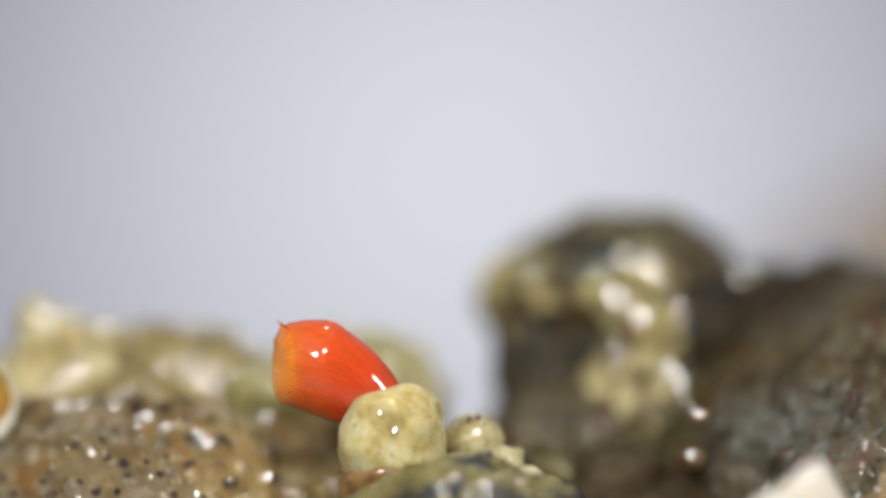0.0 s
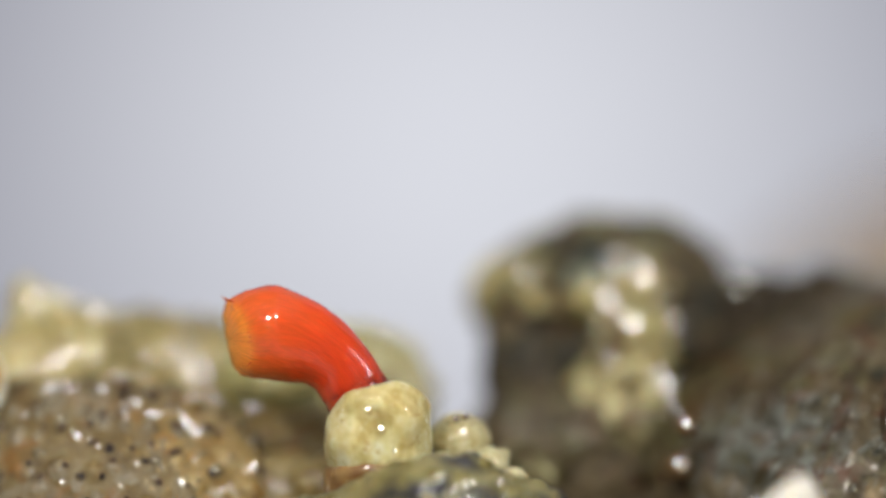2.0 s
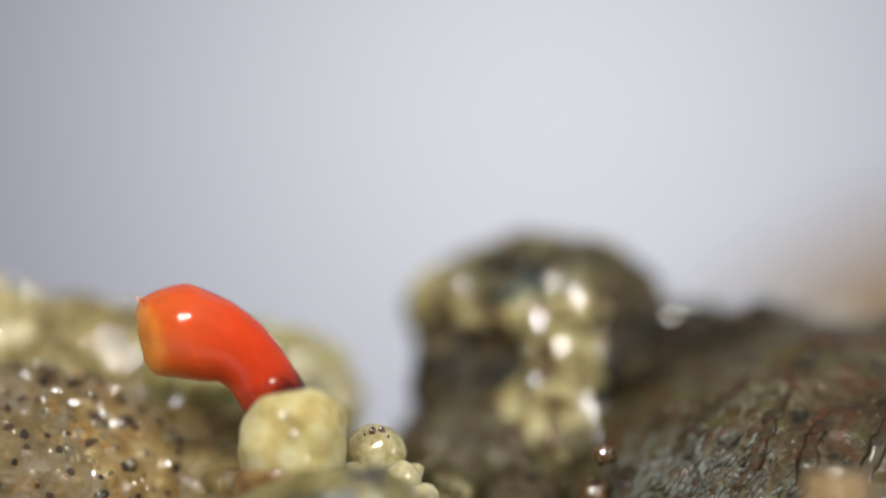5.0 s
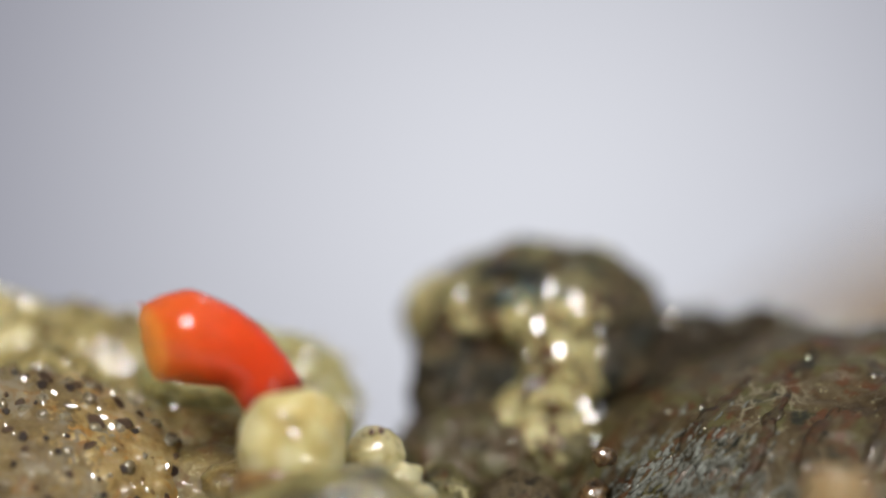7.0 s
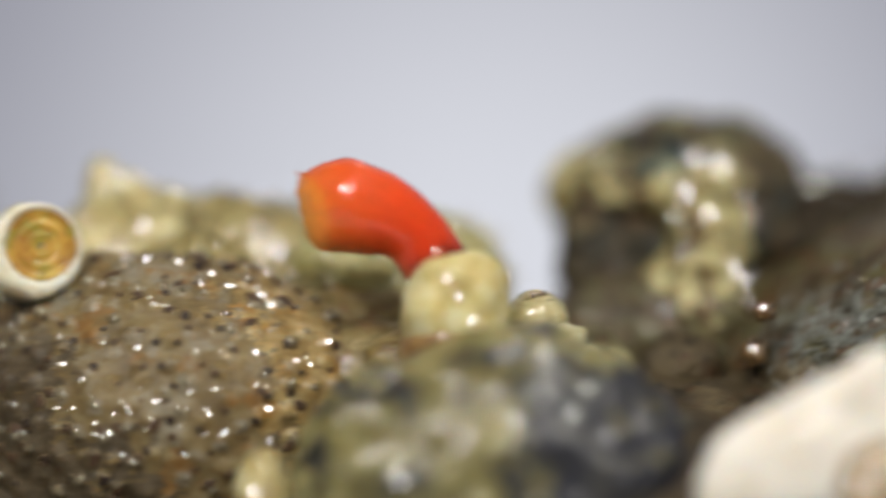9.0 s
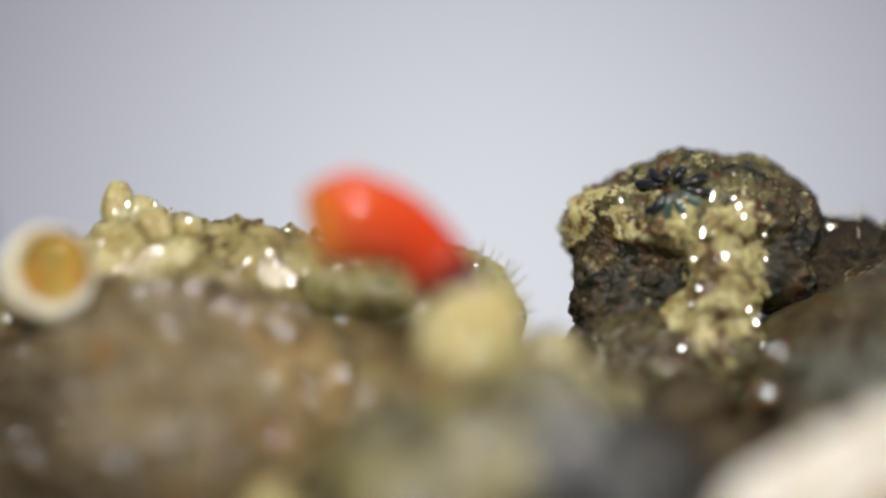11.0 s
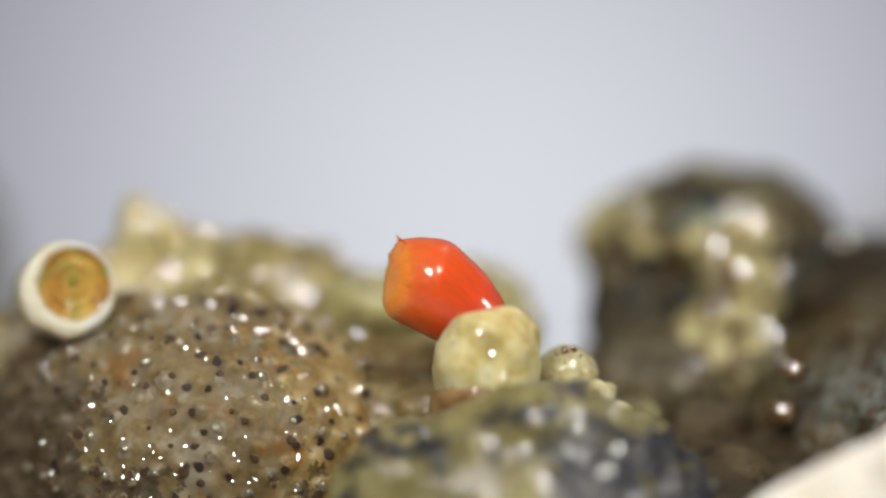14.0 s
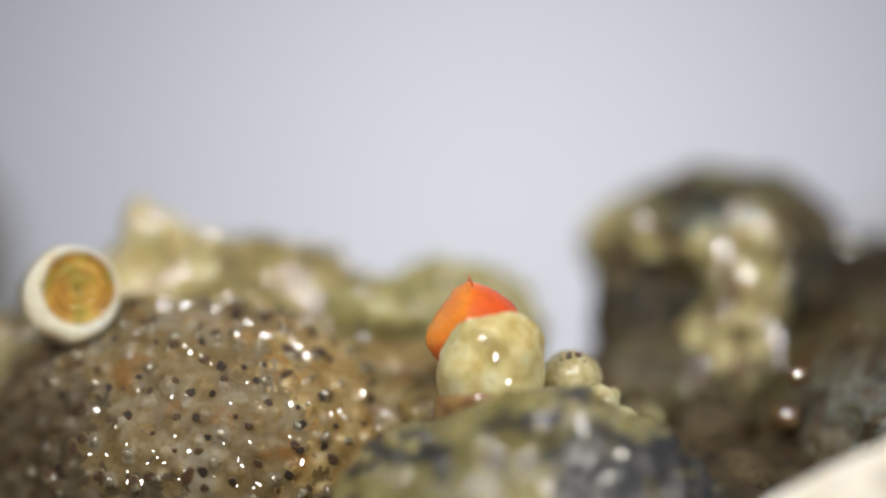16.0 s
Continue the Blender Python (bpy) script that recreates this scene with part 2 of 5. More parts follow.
M_MOUND = material("tan_colony_flesh", [(0.138, 0.093, 0.036), (0.214, 0.154, 0.067), (0.285, 0.222, 0.114)], 0.07, 0.5, 0.5, 0.0, 0.006, 0.7, [((0.261, 0.142, 0.045), 0.5, 0.58), ((0.294, 0.252, 0.176), 0.6, 0.57)])
M_FLANK = material("tan_yellow_growth", [(0.158, 0.113, 0.04), (0.264, 0.198, 0.079), (0.37, 0.295, 0.141)], 0.1, 0.4, 0.45, 0.1, 0.02, 0.6, [((0.194, 0.106, 0.035), 0.25, 0.56), ((0.44, 0.378, 0.211), 0.1, 0.62)])
M_ZOOID_GREY = material("grey_clear_skin", [(0.173, 0.134, 0.078), (0.247, 0.202, 0.134), (0.326, 0.286, 0.215)], 0.06, 0.25, 0.4, 0.05, 0.002, 0.7, [((0.2, 0.126, 0.053), 0.16, 0.62)])
M_ZOOID_WET = material("wet_grey_tan_skin", [(0.16, 0.12, 0.066), (0.27, 0.22, 0.14), (0.37, 0.325, 0.235)], 0.06, 0.2, 0.2, 0.7, 0.003, 0.6, [((0.2, 0.13, 0.06), 0.1, 0.6)])
M_MARGIN = material("pale_orange_tan_skin", [(0.223, 0.149, 0.055), (0.394, 0.278, 0.116), (0.506, 0.4, 0.202)], 0.08, 0.35, 0.32, 0.15, 0.012, 0.6, [((0.405, 0.223, 0.061), 0.3, 0.58), ((0.141, 0.076, 0.03), 0.12, 0.65)])
# darker colony skin: the dim lower-left corner's vignetting, painted in
M_SHADED = material("shaded_brown_skin", [(0.06, 0.043, 0.023), (0.108, 0.08, 0.045), (0.17, 0.136, 0.09)], 0.06, 0.3, 0.4, 0.05, 0.01, 0.4, [((0.05, 0.026, 0.01), 0.2, 0.6)])
M_PORE = material("dark_pore", [(0.014, 0.008, 0.006), (0.032, 0.017, 0.01)], 0.05, 0.3, 0.6, 0.0, 0.003)
M_PORE_BROWN = material("brown_pore", [(0.05, 0.024, 0.011), (0.1, 0.052, 0.024)], 0.05, 0.3, 0.6, 0.0, 0.003, 0.2)
M_RIDGE = material("olive_translucent_growth", [(0.141, 0.106, 0.03), (0.29, 0.233, 0.081), (0.44, 0.378, 0.176)], 0.06, 0.3, 0.42, 0.3, 0.03, 0.5, [((0.123, 0.075, 0.023), 0.25, 0.56), ((0.053, 0.031, 0.011), 0.2, 0.61), ((0.546, 0.502, 0.317), 0.1, 0.6)])
M_RIDGE_PALE = material("pale_yellow_growth", [(0.36, 0.29, 0.105), (0.58, 0.5, 0.24), (0.74, 0.68, 0.42)], 0.08, 0.3, 0.34, 0.3, 0.03, 0.7, [((0.3, 0.21, 0.07), 0.25, 0.56), ((0.16, 0.1, 0.03), 0.12, 0.65), ((0.78, 0.74, 0.52), 0.12, 0.62)])
M_HUMP = material("olive_green_growth", [(0.26, 0.235, 0.085), (0.4, 0.37, 0.16), (0.54, 0.51, 0.28)], 0.1, 0.35, 0.42, 0.3, 0.02, 0.5, [((0.17, 0.14, 0.05), 0.25, 0.58)])
M_STUB = material("cream_tube", [(0.58, 0.46, 0.17), (0.78, 0.68, 0.34), (0.88, 0.83, 0.55)], 0.09, 0.3, 0.4, 0.15, 0.01, 0.6, [((0.56, 0.4, 0.15), 0.22, 0.6), ((0.9, 0.86, 0.62), 0.12, 0.62)])
M_STUB_FOOT = material("stained_brown_tube", [(0.2, 0.08, 0.03), (0.4, 0.25, 0.1)], 0.08, 0.3, 0.3, 0.5, 0.02)
M_RED = material("scarlet_flesh", [(0.62, 0.02, 0.004), (0.78, 0.045, 0.008), (0.85, 0.1, 0.015)], 0.12, 0.5, 0.16, 1.0, 0.006, 0.25)
def flesh_material():
    """The worm's skin: orange at the mouth, scarlet along the head, an ink band, then lilac; it follows "along", the way along the body in mm
    from the head's end, and the fibres follow "across" and "over", the place round the body."""
    m = material("scarlet_worm_flesh", [(0.5, 0.021, 0.004), (0.68, 0.056, 0.008), (0.78, 0.1, 0.015)], 0.12, 0.45, 0.22, 0.8, 0.006, 0.5)
    n, l = m.node_tree.nodes, m.node_tree.links
    p = n["Principled BSDF"]
    p.inputs["Coat Roughness"].default_value = 0.07
    p.inputs["Coat IOR"].default_value = 1.7
    p.inputs["Specular IOR Level"].default_value = 0.2
    read = {}
    for key in ("along", "across", "over", "mouth"):
        read[key] = n.new("ShaderNodeAttribute")
        read[key].attribute_name = key
    round_body = n.new("ShaderNodeCombineXYZ")
    slow = n.new("ShaderNodeMath")
    slow.operation = "MULTIPLY"
    slow.inputs[1].default_value = 0.16
    l.new(read["along"].outputs["Fac"], slow.inputs[0])
    l.new(slow.outputs[0], round_body.inputs[0])
    l.new(read["across"].outputs["Fac"], round_body.inputs[1])
    l.new(read["over"].outputs["Fac"], round_body.inputs[2])
    fibre, cloud = n.new("ShaderNodeTexNoise"), n.new("ShaderNodeTexNoise")
    fibre.inputs["Scale"].default_value, fibre.inputs["Detail"].default_value = 34, 3
    cloud.inputs["Scale"].default_value, cloud.inputs["Detail"].default_value = 3.0, 3
    l.new(round_body.outputs[0], fibre.inputs["Vector"])
    l.new(round_body.outputs[0], cloud.inputs["Vector"])
    stray = n.new("ShaderNodeMath")
    stray.operation = "MULTIPLY_ADD"
    stray.inputs[1].default_value = 0.5
    l.new(fibre.outputs["Fac"], stray.inputs[0])
    l.new(read["along"].outputs["Fac"], stray.inputs[2])
    broad = n.new("ShaderNodeMath")
    broad.operation = "MULTIPLY_ADD"
    broad.inputs[1].default_value = 0.35
    l.new(cloud.outputs["Fac"], broad.inputs[0])
    l.new(stray.outputs[0], broad.inputs[2])
    span, ramp = n.new("ShaderNodeMapRange"), n.new("ShaderNodeValToRGB")
    span.inputs["From Min"].default_value, span.inputs["From Max"].default_value = -2.0 + 0.425, 1.0 + 0.425
    l.new(broad.outputs[0], span.inputs["Value"])
    l.new(span.outputs[0], ramp.inputs[0])
    rows = [(-2.0, (0.95, 0.25, 0.03)), (-1.35, (0.93, 0.14, 0.02)), (-0.7, (0.87, 0.088, 0.016)), (-0.05, (0.74, 0.055, 0.01)), (0.1, (0.13, 0.01, 0.008)), (0.21, (0.06, 0.01, 0.012)), (0.28, (0.5, 0.37, 0.45)), (0.9, (0.72, 0.64, 0.66))]
    while len(ramp.color_ramp.elements) < len(rows):
        ramp.color_ramp.elements.new(0.5)
    for e, (where, c) in zip(ramp.color_ramp.elements, rows):
        e.position, e.color = (where + 2.0) / 3.0, (*(WET * v for v in c), 1)
    disc = n.new("ShaderNodeMix")
    disc.data_type = "RGBA"
    disc.inputs[7].default_value = (0.95, 0.34, 0.05, 1)
    l.new(read["mouth"].outputs["Fac"], disc.inputs[0])
    l.new(ramp.outputs[0], disc.inputs[6])
    tone = n.new("ShaderNodeMapRange")
    tone.inputs["From Min"].default_value, tone.inputs["From Max"].default_value = 0.3, 0.7
    tone.inputs["To Min"].default_value, tone.inputs["To Max"].default_value = 0.66, 1.25
    l.new(fibre.outputs["Fac"], tone.inputs["Value"])
    final = n.new("ShaderNodeMix")
    final.data_type, final.blend_type = "RGBA", "MULTIPLY"
    final.inputs[0].default_value = 0.7
    l.new(disc.outputs[2], final.inputs[6])
    l.new(tone.outputs[0], final.inputs[7])
    l.new(final.outputs[2], p.inputs["Base Color"])
    relief = n.new("ShaderNodeBump")
    relief.inputs["Strength"].default_value, relief.inputs["Distance"].default_value = 0.6, 0.000018
    l.new(fibre.outputs["Fac"], relief.inputs["Height"])
    l.new(relief.outputs[0], p.inputs["Normal"])
    return m


M_FLESH = flesh_material()
M_DARK = material("mottled_dark_lump", [(0.12, 0.105, 0.036), (0.23, 0.2, 0.078), (0.36, 0.33, 0.15)], 0.1, 0.4, 0.3, 0.25, 0.025, 0.3, [((0.02, 0.021, 0.03), 0.5, 0.56), ((0.05, 0.05, 0.06), 0.2, 0.6), ((0.38, 0.35, 0.17), 0.13, 0.64)])
M_NAVY = material("blue_black_lump", [(0.012, 0.014, 0.024), (0.028, 0.03, 0.042), (0.065, 0.064, 0.06)], 0.1, 0.35, 0.35, 0.15, 0.025, 0.0, [((0.16, 0.14, 0.055), 0.3, 0.6)])
M_GRAIN = material("olive_cream_grain", [(0.16, 0.138, 0.045), (0.28, 0.245, 0.09), (0.4, 0.37, 0.18)], 0.06, 0.25, 0.2, 0.8, 0.006, 0.25)
M_SHELL = material("white_shell", [(0.8, 0.74, 0.64), (0.92, 0.88, 0.81), (0.96, 0.94, 0.9)], 0.2, 0.8, 0.5, 0.08, 0.01, 0.5, [((0.72, 0.6, 0.44), 0.5, 0.61)])
M_TAN = material("tan_tube", [(0.34, 0.24, 0.12), (0.52, 0.39, 0.21)], 0.1, 0.5, 0.3, 0.4, 0.01, 0.3, [((0.24, 0.13, 0.05), 0.3, 0.58)])
M_TOWER = material("mottled_green_brown_crust", [(0.04, 0.035, 0.015), (0.115, 0.1, 0.04), (0.26, 0.235, 0.11)], 0.08, 0.4, 0.42, 0.12, 0.04, 0.0, [((0.009, 0.012, 0.007), 0.45, 0.54), ((0.09, 0.036, 0.014), 0.35, 0.56), ((0.04, 0.07, 0.065), 0.35, 0.65), ((0.46, 0.42, 0.22), 0.24, 0.575)])
M_TOWER_PALE = material("cream_yellow_crust", [(0.298, 0.251, 0.098), (0.539, 0.484, 0.233), (0.725, 0.679, 0.409)], 0.08, 0.3, 0.35, 0.15, 0.04, 0.25, [((0.093, 0.052, 0.02), 0.3, 0.54), ((0.186, 0.084, 0.033), 0.16, 0.58), ((0.028, 0.028, 0.019), 0.12, 0.61)])
M_TOWER_PINK = material("rusty_brown_crust", [(0.019, 0.014, 0.007), (0.049, 0.036, 0.015), (0.102, 0.078, 0.036)], 0.08, 0.3, 0.5, 0.03, 0.035, 0.0, [((0.01, 0.012, 0.008), 0.35, 0.53), ((0.085, 0.036, 0.014), 0.25, 0.6), ((0.238, 0.196, 0.098), 0.2, 0.61)])
M_AMBER = material("amber_brown_bead", [(0.07, 0.042, 0.019), (0.14, 0.085, 0.038), (0.22, 0.145, 0.07)], 0.05, 0.3, 0.3, 0.4, 0.006, 0.4)
M_TOWER_WET = material("wet_cream_crust", [(0.2, 0.17, 0.08), (0.38, 0.34, 0.18)], 0.08, 0.3, 0.12, 1.0, 0.003, 0.2)
M_INK = material("blue_black_petal", [(0.004, 0.006, 0.009), (0.014, 0.02, 0.026)], 0.08, 0.3, 0.3, 0.3, 0.01)
M_TEAL = material("teal_petal", [(0.03, 0.06, 0.06), (0.12, 0.19, 0.17)], 0.08, 0.3, 0.15, 0.8, 0.01)
M_RING = material("ivory_tube", [(0.66, 0.57, 0.38), (0.82, 0.76, 0.6), (0.9, 0.87, 0.76)], 0.1, 0.35, 0.4, 0.15, 0.012, 0.7, [((0.66, 0.54, 0.3), 0.2, 0.6)])
M_LID = material("amber_lid", [(0.36, 0.16, 0.012), (0.56, 0.32, 0.04), (0.64, 0.47, 0.11)], 0.09, 0.3, 0.5, 0.1, 0.01, 0.15, [((0.34, 0.28, 0.035), 0.4, 0.55)])
M_BEAD = material("glassy_yellow_bead", [(0.46, 0.41, 0.2), (0.62, 0.57, 0.34), (0.75, 0.71, 0.5)], 0.06, 0.2, 0.08, 0.8, 0.004, 0.6, [((0.34, 0.26, 0.1), 0.1, 0.63)])
M_EYE = material("brown_spot", [(0.03, 0.01, 0.006), (0.1, 0.03, 0.015)], 0.04, 0.1, 0.25, 0.6, 0.003)
M_FAR = material("far_tan_rock", [(0.18, 0.108, 0.033), (0.28, 0.175, 0.06), (0.36, 0.235, 0.095)], 0.5, 3.0, 0.5, 0.1, 0.05)
M_WEED = material("dark_green_weed", [(0.03, 0.035, 0.015), (0.09, 0.09, 0.04)], 0.3, 1.0, 0.4, 0.3, 0.03)
M_GLINT = material("glossy_yellow_lens", [(0.3, 0.26, 0.12), (0.46, 0.41, 0.22)], 0.1, 0.3, 0.15, 1.0, 0.001, 0.2)
M_RIDGE_WET = material("wet_olive_growth", [(0.15, 0.115, 0.036), (0.31, 0.255, 0.1), (0.48, 0.42, 0.22)], 0.06, 0.3, 0.15, 1.0, 0.002, 0.4)
M_HAIR = material("clear_bristle", [(0.6, 0.58, 0.45), (0.8, 0.78, 0.7)], 0.05, 0.2, 0.15, 0.6, 0.002)
M_BENCH = material("grey_bench", [(0.3, 0.3, 0.31), (0.38, 0.38, 0.39)], 2.0, 30.0, 0.5, 0.0, 0.02)


# ---- tools for shapes, all in millimetres ----
def thing(name, at, label, category, group="", kind=""):
    ob = new(name)
    ob.empty_display_size = 0.0005
    ob.location = Vector(at) * MM
    return tagged(ob, label, category, group, kind)


def home(ob):
    """The place, in millimetres, of a thing or part."""
    p = Vector((0, 0, 0))
    while ob:
        p, ob = p + Vector(ob.location) / MM, ob.parent
    return p


def mesh_of(name, bm, *materials):
    me = bpy.data.meshes.new(name)
    bmesh.ops.scale(bm, vec=(MM, MM, MM), verts=bm.verts)
    for f in bm.faces:
        f.smooth = True
    bm.to_mesh(me)
    bm.free()
    for m in materials:
        me.materials.append(m)
    return me


def part(name, bm, material, parent, label="", at=None):
    """Links a bmesh, written in the place's millimetres, as one mesh object under a thing or part."""
    base = home(parent) if at is None else Vector(at)
    bmesh.ops.translate(bm, vec=-base, verts=bm.verts)
    ms = material if isinstance(material, tuple) else (material,)
    ob = new(name, mesh_of(name, bm, *ms))
    ob.parent = parent
    if at is not None:
        ob.location = (base - home(parent)) * MM
    return tagged(ob, label)


def single(name, bm, material, at, label, category, group="", kind=""):
    """A thing that is one mesh."""
    bmesh.ops.translate(bm, vec=-Vector(at), verts=bm.verts)
    ms = material if isinstance(material, tuple) else (material,)
    ob = new(name, mesh_of(name, bm, *ms))
    ob.location = Vector(at) * MM
    return tagged(ob, label, category, group, kind)


def rough(p, size, seed=0.0):
    """Smooth noise of about -1 to 1 whose lumps are that many millimetres wide."""
    return noise.noise(Vector(p) / size + Vector((seed, seed * 1.7, -seed)))


def blob(bm, centre, radii, detail=4, lump=0.08, size=0.35, fine=0.02, seed=0.0, slot=0):
    """A lumpy ellipsoid."""
    made = bmesh.ops.create_icosphere(bm, subdivisions=detail, radius=1.0)["verts"]
    c, r = Vector(centre), Vector(radii)
    for v in made:
        n = v.co.copy()
        p = c + Vector((n.x * r.x, n.y * r.y, n.z * r.z))
        d = lump * rough(p, size, seed) + 0.5 * lump * rough(p, size * 0.45, seed + 3) + fine * rough(p, size * 0.18, seed + 7)
        v.co = p + Vector((n.x / r.x, n.y / r.y, n.z / r.z)).normalized() * d
    for v in made:
        for f in v.link_faces:
            f.material_index = slot
    return made


def sweep(bm, sections, sides=28, cap_start=True, cap_end=True, slot=0):
    """A skin over sections (centre, normal-plane up vector, half height, half depth): the other axis of each is y."""
    rings = []
    for c, up, h, d in sections:
        c, up = Vector(c), Vector(up).normalized()
        side = Vector((0, 1, 0))
        rings.append([bm.verts.new(c + up * (h * math.cos(a)) + side * (d * math.sin(a)))
                      for a in (2 * math.pi * i / sides for i in range(sides))])
    for r0, r1 in zip(rings, rings[1:]):
        for i in range(sides):
            f = bm.faces.new((r0[i], r0[(i + 1) % sides], r1[(i + 1) % sides], r1[i]))
            f.material_index = slot
    if cap_start:
        bm.faces.new(rings[0][::-1]).material_index = slot
    if cap_end:
        bm.faces.new(rings[-1]).material_index = slot
    return rings


def lathe(bm, profile, centre, axis, sides=40, slot=0, wobble=0.0, seed=0.0, rim=None):
    """A skin of revolution: profile rows (radius, height along the axis). rim: a function of the angle that adds to the height of the top rows."""
    axis = Vector(axis).normalized()
    u = axis.orthogonal().normalized()
    if abs(axis.z) > 0.5:
        u = (Vector((1, 0, 0)) - axis * axis.x).normalized()
    w = axis.cross(u)
    rings = []
    for r, h in profile:
        ring = []
        for i in range(sides):
            a = 2 * math.pi * i / sides
            way = u * math.cos(a) + w * math.sin(a)
            hh = h + (rim(a) * max(0.0, min(1.0, (h + 0.4) / 0.5)) if rim else 0)
            p = Vector(centre) + way * r + axis * hh
            ring.append(bm.verts.new(p + way * (wobble * rough(p, 0.3, seed))))
        rings.append(ring)
    for r0, r1 in zip(rings, rings[1:]):
        for i in range(sides):
            bm.faces.new((r0[i], r0[(i + 1) % sides], r1[(i + 1) % sides], r1[i])).material_index = slot
    return rings


def facing(normal, twist=0.0):
    """A turn that carries +z to the normal."""
    return (Vector(normal).to_track_quat("Z", "Y").to_matrix() @ Matrix.Rotation(twist, 3, "Z")).to_4x4()


def on_ellipsoid(c, r, u, v):
    """A point and outward normal: u is the angle round z from the camera's side (-y), v the height angle."""
    n = Vector((math.sin(u) * math.cos(v), -math.cos(u) * math.cos(v), math.sin(v)))
    p = Vector((c[0] + r[0] * n.x, c[1] + r[1] * n.y, c[2] + r[2] * n.z))
    return p, Vector((n.x / r[0], n.y / r[1], n.z / r[2])).normalized()


GLINTS = (Vector((-0.202, -0.942, 0.269)), Vector((0.098, -0.940, 0.326)))  # the tilts that mirror the two front lamps


def tree_of(bm):
    """The surface of a skin, to seat small things on."""
    return BVHTree.FromBMesh(bm)


def gather(skin, bm):
    """Adds a skin's corners and faces to the lists of a common one."""
    start = len(skin[0])
    bm.verts.index_update()
    skin[0].extend(v.co.copy() for v in bm.verts)
    skin[1].extend([start + v.index for v in f.verts] for f in bm.faces)


def wet_film(tree, x, z, wide, tall, parent, curve=0.6, lift=0.01, skin=None):
    """A glossy lens added to make a glint on a wet skin: its tilt mirrors a front lamp; curve: its radius."""
    hit = tree.ray_cast(Vector((x, -20, z)), Vector((0, 1, 0)))[0]
    p = hit if hit else tree.find_nearest(Vector((x, 1.4, z)))[0]
    thick = wide * tall / curve
    bm = bmesh.new()
    made = bmesh.ops.create_icosphere(bm, subdivisions=4, radius=1.0)["verts"]
    tilt = GLINTS[int(997 * (x + 3 * z)) % 2]
    turn = facing(tilt)
    for v in made:
        q = v.co.copy()
        edge = 1 + 0.35 * rough((q.x, q.y, x + 3 * z), 0.7) * (1 - abs(q.z))
        v.co = p + tilt * lift + turn @ Vector((q.x * wide * edge, q.y * tall * edge, q.z * thick))
    return part("wet_film", bm, skin or M_GLINT, parent)


def sparkles(tree, rng, across, up, count, parent, size=(0.02, 0.05), curve=0.35, skin=None):
    """Small glint-making lenses, added and strewn over a skin."""
    for _ in range(count):
        s = rng.uniform(*size)
        wet_film(tree, rng.uniform(*across), rng.uniform(*up), s, s * rng.uniform(0.7, 1.9), parent, curve, 0.006, skin)


# ---- the setting ----
def build_backdrop():
    bm = bmesh.new()
    bmesh.ops.create_grid(bm, x_segments=2, y_segments=2, size=1.0)
    for v in bm.verts:
        v.co = Vector((v.co.x * 90, 42, v.co.y * 60 + 46))
    m = bpy.data.materials.new("glowing_vignette_card")
    m.use_nodes = True
    n, l = m.node_tree.nodes, m.node_tree.links
    for x in list(n):
        n.remove(x)
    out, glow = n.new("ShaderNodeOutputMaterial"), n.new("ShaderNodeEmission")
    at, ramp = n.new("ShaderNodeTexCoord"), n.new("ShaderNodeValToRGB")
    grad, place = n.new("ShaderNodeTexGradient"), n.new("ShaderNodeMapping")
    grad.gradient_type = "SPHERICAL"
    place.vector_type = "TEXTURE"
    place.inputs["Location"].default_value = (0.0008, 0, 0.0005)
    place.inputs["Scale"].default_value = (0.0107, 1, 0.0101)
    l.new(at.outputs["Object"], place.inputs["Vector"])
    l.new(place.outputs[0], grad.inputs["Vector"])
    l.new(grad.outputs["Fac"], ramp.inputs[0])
    # the card glows by itself; lens vignetting is painted in as darker edges
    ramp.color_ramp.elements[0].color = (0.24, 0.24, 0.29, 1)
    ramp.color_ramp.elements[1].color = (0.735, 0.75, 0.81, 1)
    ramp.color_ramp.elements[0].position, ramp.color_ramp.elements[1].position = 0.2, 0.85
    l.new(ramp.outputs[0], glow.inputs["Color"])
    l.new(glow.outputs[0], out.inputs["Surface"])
    single("backdrop", bm, m, (0, 42, 0), "pale blue-grey glowing card far behind the rock, vignetting painted in", "backdrop", kind="structure")


def ground_height(x, y):
    h = -2.9 + 1.0 * math.exp(-((x - 2.5) / 2.6) ** 2 - ((y - 2.2) / 1.8) ** 2)
    h += 0.9 * math.exp(-((x + 1.6) / 3.0) ** 2 - ((y - 2.4) / 1.3) ** 2)
    low = min(1.0, max(0.0, (1.6 - x) / 2.0)) * min(1.0, max(0.0, (1.6 - y) / 1.2))
    h -= 1.8 * low + 1.2 * max(0.0, -y - 0.6) ** 1.3
    edge = max(0.0, math.hypot(x - 1, (y - 1.5) * 1.3) - 6.5)
    h -= 0.22 * edge ** 1.5
    h += 0.22 * rough((x, y, 0), 0.9) + 0.1 * rough((x, y, 4), 0.35) + 0.04 * rough((x, y, 9), 0.13)
    return max(h, -13.9)


